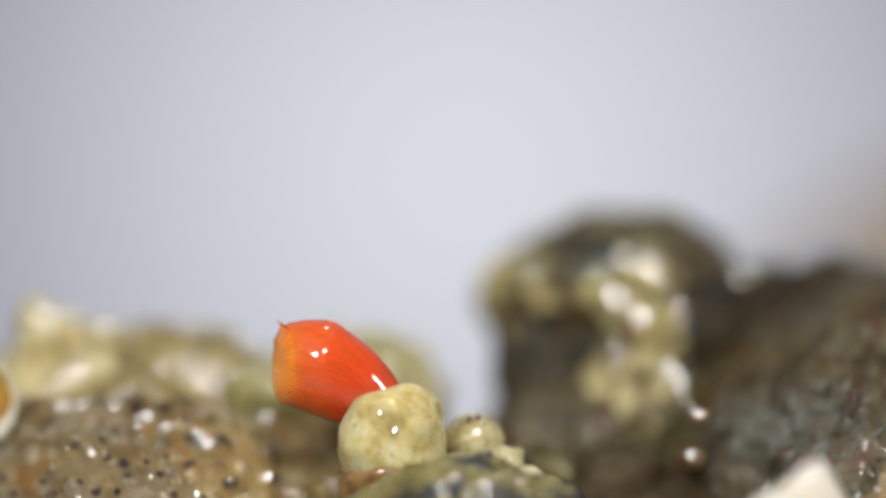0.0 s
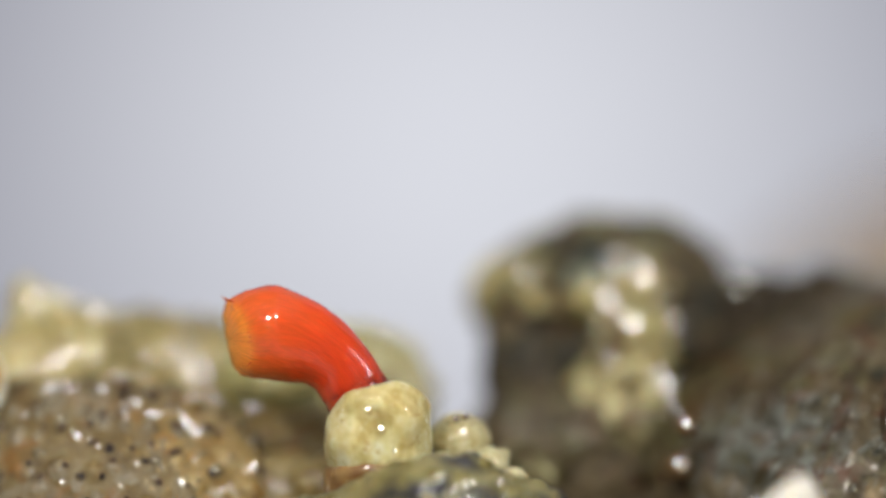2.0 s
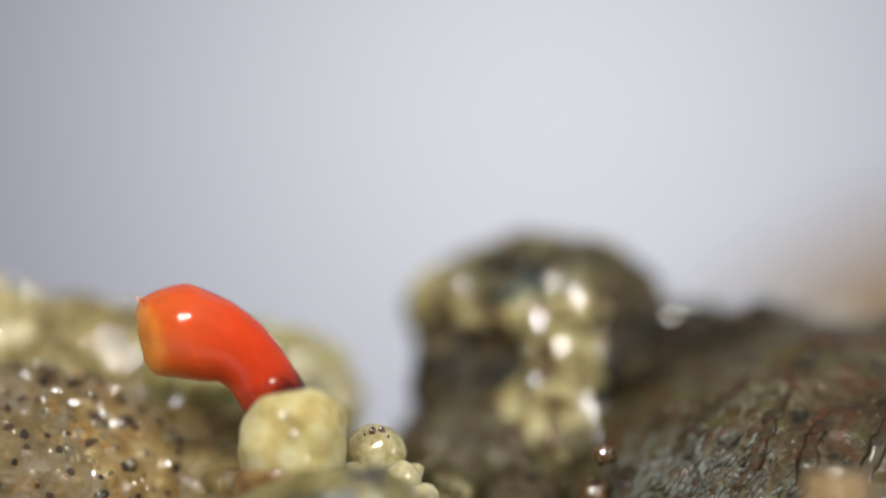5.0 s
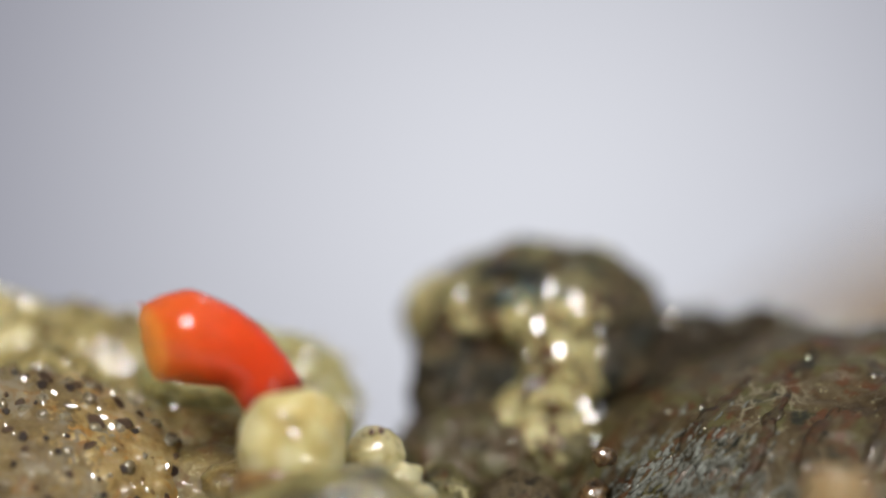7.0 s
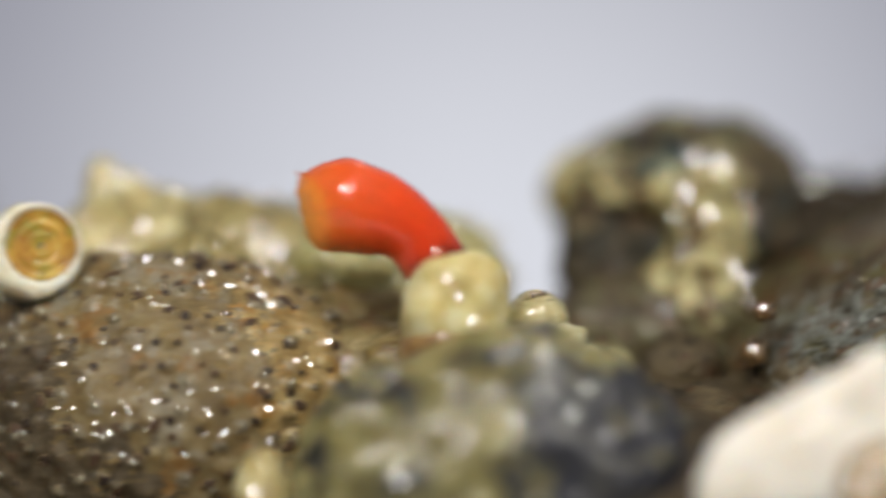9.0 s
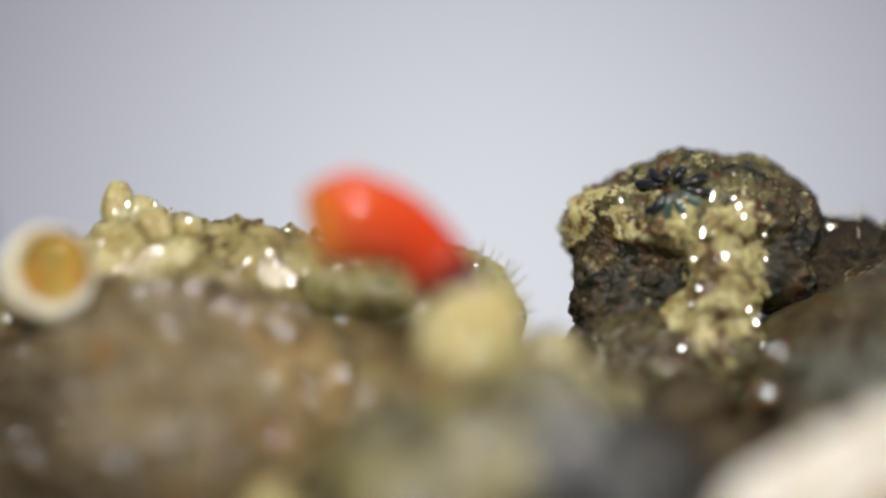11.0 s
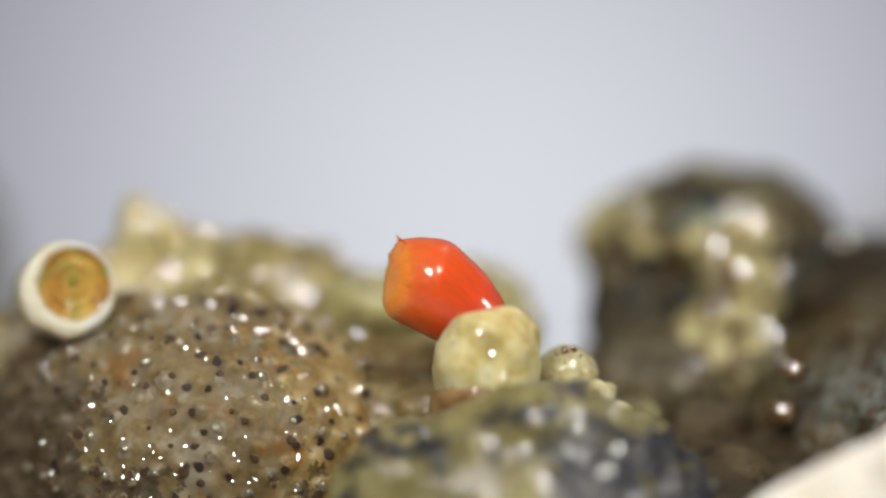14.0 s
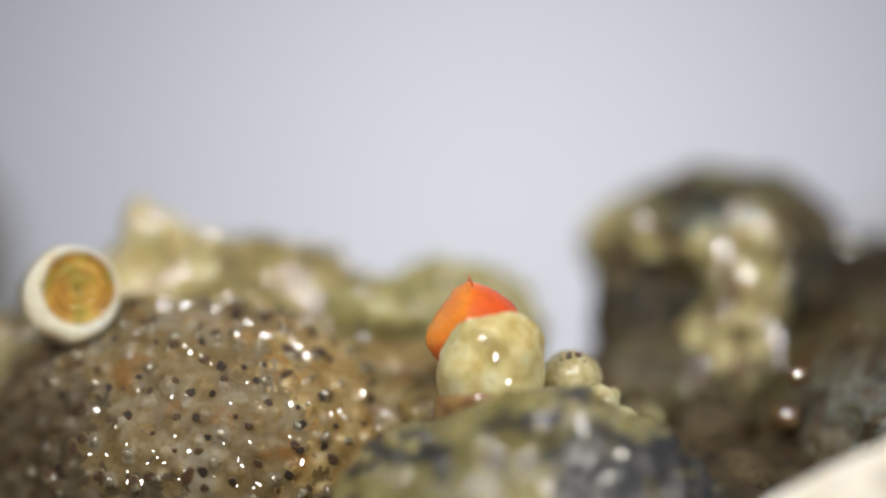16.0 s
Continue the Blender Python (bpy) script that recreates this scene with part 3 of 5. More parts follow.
def build_ground():
    bm = bmesh.new()
    nx, ny = 190, 150
    rows = []
    for j in range(ny):
        b = (j / (ny - 1)) * 2 - 1
        y = 1.5 + 14 * (0.35 * b + 0.65 * b ** 3)
        row = []
        for i in range(nx):
            a = (i / (nx - 1)) * 2 - 1
            x = 1.0 + 17 * (0.4 * a + 0.6 * a ** 3)
            row.append(bm.verts.new((x, y, ground_height(x, y))))
        rows.append(row)
    for r0, r1 in zip(rows, rows[1:]):
        for i in range(nx - 1):
            bm.faces.new((r0[i], r0[i + 1], r1[i + 1], r1[i]))
    single("ground", bm, M_GROUND, (0, 0, -13.9), "tan and brown encrusted wet stone underneath everything", "rock", kind="structure")
    bm = bmesh.new()
    bmesh.ops.create_cube(bm, size=1.0)
    for v in bm.verts:
        v.co = Vector((v.co.x * 140, v.co.y * 90 + 5, v.co.z * 6 - 17))
    bmesh.ops.bevel(bm, geom=bm.edges[:], offset=1.0, segments=2, affect="EDGES")
    single("floor", bm, M_BENCH, (0, 5, -14), "plain grey stage plate under the stone", "stage plate", kind="structure")


# ---- the colony mound with its blisters and pores ----
MOUND_C, MOUND_R = (-2.95, 1.75, -3.05), (3.0, 1.6, 2.55)


def mound_bulge(p):
    return 0.10 * rough(p, 0.9, 2.0) + 0.03 * rough(p, 0.3, 5.0)


def pore_mesh(kind):
    """A pore with a low brown lip; unsunk, the hole's shade is its dark colour."""
    bm = bmesh.new()
    pr, long = 0.026 + 0.006 * (kind % 4), 1.0 + 0.25 * (kind % 3)
    rows = []
    for rr, z in ((1.7, -0.016), (1.35, 0.006), (1.1, 0.013), (0.9, 0.012), (0.4, 0.014)):
        rows.append([bm.verts.new((pr * rr * long * (1 + 0.2 * math.sin(2 * a + kind)) * math.cos(a), pr * rr * (1 + 0.18 * math.sin(3 * a + kind)) * math.sin(a), z))
                     for a in (2 * math.pi * i / 12 for i in range(12))])
    for k, (r0, r1) in enumerate(zip(rows, rows[1:])):
        for i in range(12):
            bm.faces.new((r0[i], r0[(i + 1) % 12], r1[(i + 1) % 12], r1[i])).material_index = (0, 1, 2, 2)[k]
    bm.faces.new(rows[-1]).material_index = 2
    return mesh_of("pore", bm, M_MOUND, M_PORE_BROWN, M_PORE if kind % 3 == 0 else M_PORE_BROWN)


def blister_mesh(kind):
    """The wet cap of a swollen blister."""
    bm = bmesh.new()
    for v in bmesh.ops.create_icosphere(bm, subdivisions=3, radius=1.0)["verts"]:
        q = v.co.copy()
        edge = 1 + 0.25 * rough((q.x, q.y, kind * 1.7), 0.7)
        v.co = Vector((0.068 * edge * q.x, 0.068 * edge * q.y, 0.042 * q.z + 0.008 * rough((q.x, q.y, kind), 0.6)))
    return mesh_of("blister", bm, M_ZOOID_WET)


def mound_point(n):
    """The mound's skin in the direction n from its middle: an egg whose far side falls back."""
    p = Vector((MOUND_C[0] + n.x * MOUND_R[0], MOUND_C[1] + n.y * MOUND_R[1], MOUND_C[2] + n.z * MOUND_R[2]))
    out = Vector((n.x / MOUND_R[0], n.y / MOUND_R[1], n.z / MOUND_R[2])).normalized()
    past, low = max(0.0, -2.7 - p.x), max(0.0, -1.9 - p.z)
    p.y += 0.16 * past * past + 0.16 * low * low
    out.x -= abs(out.y) * 0.32 * past
    out.z -= abs(out.y) * 0.32 * low
    return p, out.normalized()


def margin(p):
    """Which skin the colony has there: 1 the pale orange-tan right side, 2 the lower left painted dark as vignetting, 0
    the rest.
    """
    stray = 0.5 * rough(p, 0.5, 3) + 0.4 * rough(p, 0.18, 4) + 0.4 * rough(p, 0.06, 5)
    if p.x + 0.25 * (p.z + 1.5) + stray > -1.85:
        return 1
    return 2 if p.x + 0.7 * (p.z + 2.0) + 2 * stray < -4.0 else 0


def build_mound():
    colony = thing("encrusting_colony", (MOUND_C[0], MOUND_C[1], -3.0), "tan wet encrusting colony dotted with blisters and dark pores", "colony")
    rng = random.Random(11)
    cells = []
    tries = 0
    while len(cells) < 520 and tries < 40000:
        tries += 1
        u, v = rng.uniform(-1.25, 1.35), rng.uniform(-0.3, 1.4)
        p, n = mound_point(Vector((math.sin(u) * math.cos(v), -math.cos(u) * math.cos(v), math.sin(v))))
        if p.z < -3.7 or p.x < -5.8:
            continue
        r = rng.uniform(0.12, 0.2)
        if all((p - q).length > 0.82 * (r + s) for q, _, s, _, _ in cells):
            cells.append((p, n, r, rng.uniform(0.03, 0.075) * (0.5 + 3 * r), rng.random()))
    near = KDTree(len(cells))
    for i, (p, *_) in enumerate(cells):
        near.insert(p, i)
    near.balance()

    def swell(p):
        """How far the skin stands out there, and which cell it is."""
        best, which, far = 0.0, -1, 9.0
        for _, i, d in near.find_n(p, 3):
            r, tall = cells[i][2], cells[i][3]
            if d < r and tall * (1 - (d / r) ** 2) ** 2 > best:
                best, which, far = tall * (1 - (d / r) ** 2) ** 2, i, d / r
        return mound_bulge(p) + 0.012 * rough(p, 0.1) + best, which, far
    bm = bmesh.new()
    made = bmesh.ops.create_icosphere(bm, subdivisions=7, radius=1.0)["verts"]
    grey = set()
    for v in made:
        p, out = mound_point(v.co.normalized())
        if p.y < 2.2:
            lift, which, far = swell(p)
            if which >= 0 and cells[which][4] < 0.6 + 0.25 * rough(p, 1.2, 8) - 0.2 * (p.x + 2.7) and far < 0.72 + 0.2 * rough(p, 0.08, 2):
                grey.add(v.index)
        else:
            lift = mound_bulge(p)
        v.co = p + out * lift
    bm.verts.index_update()
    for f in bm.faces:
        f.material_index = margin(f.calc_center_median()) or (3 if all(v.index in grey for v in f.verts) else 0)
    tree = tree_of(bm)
    body = part("body", bm, (M_MOUND, M_MARGIN, M_SHADED, M_ZOOID_GREY), colony)
    for x, z, w, h in ((-2.05, -0.94, 0.13, 0.06), (-1.69, -1.06, 0.1, 0.06), (-0.94, -1.6, 0.05, 0.06), (-3.2, -0.62, 0.12, 0.04), (-2.95, -0.6, 0.06, 0.05), (-2.6, -0.66, 0.05, 0.07), (-2.25, -0.8, 0.05, 0.06)):
        wet_film(tree, x, z, 0.7 * w, 0.7 * h, body, 0.6, 0.006, M_ZOOID_WET)
    sparkles(tree, random.Random(12), (-4.6, -1.0), (-2.9, -0.75), 56, body, (0.011, 0.02), 0.35, M_ZOOID_WET)
    sparkles(tree, random.Random(13), (-4.4, -0.9), (-2.9, -0.8), 10, body, (0.024, 0.036), 0.7, M_ZOOID_WET)
    pores, blisters = [pore_mesh(k) for k in range(8)], [blister_mesh(k) for k in range(6)]
    rest = bmesh.new()
    count = 0
    for p, n, r, tall, luck in cells:
        if luck < 0.36 or (n.z > 0.72 and luck < 0.42):
            ob = new("blister", blisters[rng.randrange(6)])
            ob.parent = body
            s = rng.uniform(0.5, 1.25)
            at = p + n * (swell(p)[0] - 0.018 * s)
            tip = facing(n + Vector((0, -0.5, 0)) + Vector([rng.uniform(-0.12, 0.12) for _ in range(3)]), rng.uniform(0, 6))
            ob.matrix_local = Matrix.Translation((at - home(body)) * MM) @ tip @ Matrix.Diagonal((s, s * rng.uniform(0.7, 1.2), s, 1))
        if luck > 0.12:
            side = facing(n, rng.uniform(0, 6.28)) @ Vector((1, 0, 0))
            q = p + side * (r * rng.uniform(0.5, 1.0))
            count += 1
            s = rng.uniform(0.6, 1.35)
            m = Matrix.Translation((q + n * (swell(q)[0] + 0.004) + Vector((0, -0.006, 0)) - home(body)) * MM) @ facing(n + side * (tall / r) + Vector((0, -0.7, 0)), rng.uniform(0, 6)) @ Matrix.Diagonal((s, s, 1, 1))
            mesh = pores[rng.randrange(8)]
            if count <= 300:
                ob = new("pore", mesh)
                ob.parent = body
                ob.matrix_local = m
            else:
                old = len(rest.verts)
                rest.from_mesh(mesh)
                rest.verts.ensure_lookup_table()
                for w in rest.verts[old:]:
                    w.co = m @ w.co
    me = bpy.data.meshes.new("pore_field")
    for f in rest.faces:
        f.smooth = True
    rest.to_mesh(me)
    rest.free()
    for m in (M_MOUND, M_PORE_BROWN, M_PORE):
        me.materials.append(m)
    ob = tagged(new("pore_field", me), kind="stuff")
    ob.parent = body


# ---- the tube with an amber lid ----
def build_ring_tube():
    c, axis = Vector((-4.24, 1.1, -0.47)), Vector((0.06, -1.0, 0.06))
    tube = thing("lidded_tube", (c.x, 2.0, -0.95), "ivory tube closed by an amber lid, lying on the colony", "worm tube")
    bm = bmesh.new()
    lathe(bm, [(0.42, -1.5), (0.5, -1.1), (0.54, -0.5), (0.55, -0.16), (0.54, -0.06), (0.515, -0.005), (0.46, 0.0), (0.42, -0.03), (0.405, -0.10), (0.4, -0.3)], c, axis, 44, wobble=0.035, seed=3)
    for v in bm.verts:
        if v.co.y < 1.5:
            q = ((v.co.x - c.x) ** 2 + (v.co.z - c.z) ** 2) ** 0.5
            v.co += Vector((0.09, 0, 0.055)) * max(0.0, min(1.0, (0.55 - q) / 0.1))
    part("shell_wall", bm, M_RING, tube)
    bm = bmesh.new()
    rows = [(0.44, -0.11), (0.4, -0.075), (0.36, -0.08), (0.33, -0.1), (0.3, -0.105), (0.26, -0.085), (0.22, -0.085), (0.19, -0.105), (0.165, -0.11), (0.13, -0.09), (0.1, -0.092), (0.07, -0.105), (0.02, -0.1)]
    lathe(bm, rows, c + Vector((0.09, 0, 0.055)), axis, 36, wobble=0.02, seed=5)
    part("lid", bm, M_LID, tube, "amber lid with concentric ridges")


# ---- the ridge of olive growth behind ----
def nodules(parent, rng, where, count, size, material, name="nodule"):
    """Small wet knobs seated on lumps given as (centre, radii)."""
    meshes = []
    for k in range(4):
        bm = bmesh.new()
        blob(bm, (0, 0, 0), (0.1, 0.1, 0.085), 2, 0.018, 0.1, 0.0, seed=k * 3.3)
        meshes.append(mesh_of(name, bm, material))
    for _ in range(count):
        c, r = where[rng.randrange(len(where))]
        p, n = on_ellipsoid(c, r, rng.uniform(-1.4, 1.4), rng.uniform(-0.2, 1.4))
        ob = new(name, meshes[rng.randrange(4)])
        ob.parent = parent
        s = rng.uniform(*size)
        ob.matrix_local = Matrix.Translation((p - home(parent)) * MM) @ facing(n, rng.uniform(0, 6)) @ Matrix.Diagonal((s, s * rng.uniform(0.7, 1.3), s * rng.uniform(0.7, 1.2), 1))


CREST = [(-7.0, -1.6), (-5.6, -0.95), (-5.0, -0.7), (-4.4, -0.45), (-3.85, -0.02), (-3.62, 0.2), (-3.45, 0.28), (-3.28, 0.34), (-3.0, 0.28), (-2.75, 0.2), (-2.5, 0.13), (-2.1, 0.17), (-1.7, 0.12), (-1.3, 0.02), (-0.95, -0.25), (-0.4, -0.6), (0.3, -1.0)]


def crest_height(x):
    for (x0, z0), (x1, z1) in zip(CREST, CREST[1:]):
        if x0 <= x <= x1:
            q = (x - x0) / (x1 - x0)
            return z0 + (z1 - z0) * q * q * (3 - 2 * q)
    return -1.8


def build_ridge():
    ridge = thing("growth_ridge", (-1.8, 2.4, -2.0), "ridge of olive and pale yellow translucent growth behind the colony", "growth")
    skin = ([], [])
    for name, xa, xb, m, label in (("pale_crest", -4.0, -2.55, M_RIDGE_PALE, "pale yellow crest"), ("far_flank", -7.0, -4.0, M_RIDGE, ""), ("crest", -2.55, 0.3, M_RIDGE, "")):
        bm = bmesh.new()
        nx, na = int((xb - xa) * 40), 44
        rows = []
        for i in range(nx + 1):
            x = xa + (xb - xa) * i / nx
            top = crest_height(x)
            row = []
            for k in range(na + 1):
                a = math.pi * k / na
                p = Vector((x, 2.85 - 1.05 * math.cos(a) * (0.6 + 0.4 * math.sin(a)), -2.2 + (top + 2.2) * math.sin(a)))
                d = (0.05 if abs(x + 3.42) < 0.35 else 0.11) * rough(p, 0.4, 51) + 0.06 * rough(p, 0.17, 52) + 0.035 * rough(p, 0.07, 53)
                row.append(bm.verts.new(p + Vector((0, -math.cos(a), math.sin(a))) * d))
            rows.append(row)
        for r0, r1 in zip(rows, rows[1:]):
            for k in range(na):
                bm.faces.new((r0[k], r0[k + 1], r1[k + 1], r1[k]))
        gather(skin, bm)
        part(name, bm, m, ridge, label)
    lumps = [((-1.5, 2.45, -1.05), (0.75, 0.5, 0.48)), ((-0.6, 1.95, -1.6), (1.4, 0.6, 0.62)), ((0.2, 1.3, -1.9), (0.9, 0.6, 0.45)), ((-2.4, 2.1, -0.75), (0.6, 0.5, 0.45)), ((-0.5, 1.7, -2.05), (1.6, 0.8, 0.75)), ((-0.9, 2.7, -1.25), (1.2, 0.6, 0.7)), ((-1.05, 2.7, -0.85), (0.8, 0.5, 0.55)), ((-0.75, 2.25, -0.68), (0.62, 0.4, 0.36))]
    for i, (c, r) in enumerate(lumps):
        bm = bmesh.new()
        blob(bm, c, r, 5, 0.09 if i in (0, 3, 6, 7) else 0.07, 0.3 if i in (0, 3, 6, 7) else 0.5, 0.04 if i in (0, 3, 6, 7) else 0.02, seed=i * 1.3)
        gather(skin, bm)
        part("lump", bm, M_HUMP if i >= 6 else M_RIDGE if i in (0, 3) else M_FLANK, ridge)
    for c, r in (((-3.45, 2.75, 0.28), (0.2, 0.2, 0.36)), ((-3.22, 2.8, 0.24), (0.26, 0.24, 0.22)), ((-3.05, 2.5, 0.05), (0.22, 0.24, 0.26)), ((-2.66, 2.65, 0.06), (0.16, 0.2, 0.17))):
        bm = bmesh.new()
        blob(bm, c, r, 4, 0.04, 0.2, 0.012, seed=c[0])
        gather(skin, bm)
        part("nub", bm, M_RIDGE_PALE, ridge, "pale rounded nub")
    rng = random.Random(77)
    nodules(ridge, rng, [lumps[0], lumps[3], lumps[5]], 70, (0.2, 0.55), M_RIDGE)
    nodules(ridge, rng, [lumps[6], lumps[7]], 36, (0.2, 0.55), M_HUMP)
    for m, xa, xb in ((M_RIDGE_PALE, -3.2, -2.55), (M_RIDGE, -2.55, -1.2)):
        for k in range(22):
            x = rng.uniform(xa, xb)
            nodules(ridge, rng, [((x, 2.85, crest_height(x) - 0.07), (0.06, 0.25, 0.1))], 1, (0.3, 0.6), m)
    # lenses added where the growth glints, each tilted to mirror a lamp
    tree = BVHTree.FromPolygons(*skin)
    for x, z, w, h in ((-1.5, -0.55, 0.1, 0.1), (-2.66, 0.16, 0.08, 0.16), (-2.0, -0.3, 0.06, 0.05), (-1.15, -0.1, 0.05, 0.07), (-0.94, -0.97, 0.05, 0.06), (-1.55, 0.05, 0.08, 0.1), (-3.35, 0.35, 0.07, 0.1), (-1.75, -0.2, 0.05, 0.05)):
        wet_film(tree, x, z, 0.55 * w, 0.55 * h, ridge, 0.6, 0.006, M_RIDGE_WET)
    sparkles(tree, rng, (-3.9, -2.6), (-0.4, 0.35), 5, ridge, (0.015, 0.03), skin=M_RIDGE_WET)
    sparkles(tree, rng, (-2.5, -0.6), (-1.0, 0.0), 13, ridge, (0.015, 0.035), skin=M_RIDGE_WET)
    hump = thing("growth_hump", (0.2, 2.8, -1.9), "pale green translucent hump with fine clear bristles", "growth")
    bm = bmesh.new()
    c, r = (0.05, 2.8, -1.0), (1.1, 0.6, 0.93)
    blob(bm, c, r, 5, 0.1, 0.35, 0.04, seed=21)
    blob(bm, (-0.75, 2.55, -1.05), (0.7, 0.5, 0.62), 5, 0.08, 0.3, 0.03, seed=22)
    sparkles(tree_of(bm), rng, (0.3, 1.1), (-1.0, -0.3), 8, hump)
    part("body", bm, M_HUMP, hump)
    nodules(hump, rng, [(c, r)], 14, (0.3, 0.6), M_HUMP)
    for _ in range(26):
        u, v = rng.uniform(0.5, 1.5), rng.uniform(0.1, 1.0)
        p, n = on_ellipsoid(c, r, u, v)
        bm = bmesh.new()
        way = (n + Vector((rng.uniform(-0.4, 0.4), 0, rng.uniform(0, 0.5)))).normalized()
        lathe(bm, [(0.014, -0.1), (0.01, 0.08), (0.002, rng.uniform(0.14, 0.24))], p, way, 6)
        part("bristle", bm, M_HAIR, hump)


# ---- the cream tube and its red dweller ----
TUBE = Vector((0.50, 0.32, -1.0))


def build_cream_tube():
    tube = thing("worm_tube", (0.5, 0.32, -1.9), "short cream-yellow tube with a lumpy rim, brown at its foot", "worm tube")
    bm = bmesh.new()

    def rim(a):
        return 0.20 * max(0.0, -math.sin(a)) - 0.12 * max(0.0, -math.cos(a)) + 0.03 * math.sin(5 * a)
    outline = [(0.6, -0.95), (0.605, -0.75), (0.61, -0.5), (0.61, -0.3), (0.605, -0.1), (0.595, 0.05), (0.56, 0.125), (0.49, 0.135), (0.45, 0.0), (0.47, -0.3), (0.47, -0.8)]
    fine = []
    for (r0, h0), (r1, h1) in zip(outline, outline[1:]):
        fine += [(r0 + (r1 - r0) * q / 5, h0 + (h1 - h0) * q / 5) for q in range(5)]
    lathe(bm, fine, TUBE, (-0.06, 0.0, 1.0), 80, wobble=0.05, seed=8, rim=rim)
    for v in bm.verts:
        way = Vector((v.co.x - TUBE.x, v.co.y - TUBE.y, 0))
        if way.length > 0.48:
            d = -0.03 + 0.026 * rough(v.co, 0.24, 5) + 0.011 * rough((v.co.x, v.co.y, 0.4 * v.co.z), 0.08, 6)
            for x, z, r, lift in ((0.1, -1.35, 0.3, 0.09), (0.9, -1.05, 0.26, 0.08), (0.62, -0.9, 0.15, 0.05), (0.3, -1.0, 0.2, 0.04), (0.53, -1.25, 0.1, -0.025)):
                d += lift * math.exp(-((v.co.x - x) ** 2 + (v.co.z - z) ** 2) / r**2) * (1 if v.co.y < 0.6 else 0.4)
            v.co += way.normalized() * d
    skin = ([], [])
    gather(skin, bm)
    part("wall", bm, M_STUB, tube)
    tree = BVHTree.FromPolygons(*skin)
    for x, z, w, h in ((0.56, -1.17, 0.055, 0.13), (0.42, -0.96, 0.06, 0.035), (0.7, -1.44, 0.04, 0.06)):
        wet_film(tree, x, z, 0.55 * w, 0.55 * h, tube, 0.6, 0.006, M_BEAD)
    bm = bmesh.new()
    lathe(bm, [(0.64, -1.0), (0.63, -0.8), (0.625, -0.68), (0.61, -0.6), (0.56, -0.56)], TUBE + Vector((-0.03, 0, 0)), (-0.06, 0, 1), 60, wobble=0.1, seed=9)
    part("foot", bm, M_STUB_FOOT, tube, "brown stained foot")


HEAD_ROWS = [
    (0.0, -0.661, -0.318, 82.7), (0.5, -0.799, -0.228, 85.0), (1.0, -0.929, -0.182, 89.0), (1.5, -0.977, -0.133, 94.5),
    (2.0, -1.063, -0.097, 97.9), (2.5, -1.059, -0.106, 102.9), (3.0, -1.118, -0.089, 103.6), (3.5, -1.230, -0.053, 102.7),
    (4.0, -1.254, -0.068, 102.9), (4.5, -1.237, -0.092, 105.0), (5.0, -1.165, -0.140, 102.6), (7.5, -1.12, -0.190, 102.7),
    (8.0, -1.165, -0.182, 106.1), (8.5, -1.15, -0.195, 107.3), (8.8, -1.155, -0.190, 104.9), (9.0, -1.112, -0.158, 101.7),
    (9.2, -1.08, -0.175, 101.1), (11.3, -1.30, 0.06, 105.0), (11.7, -1.42, 0.07, 106.0),(12.0, -1.452, 0.065, 106.3), (12.3, -1.487, 0.026, 106.4),
    (12.5, -1.447, -0.027, 109.8), (13.0, -1.109, -0.192, 102.3), (13.5, -0.788, -0.223, 91.4), (14.0, -0.547, -0.336, 81.3),
    (14.5, -0.351, -0.440, 72.1), (15.0, -0.160, -0.587, 65.3), (15.5, -0.083, -0.651, 63.1), (16.0, 0.016, -0.665, 55.3),
]
WORM_Y = 0.34
HEAD_END, HEAD_TURN = (1.237, -0.855), -68.0


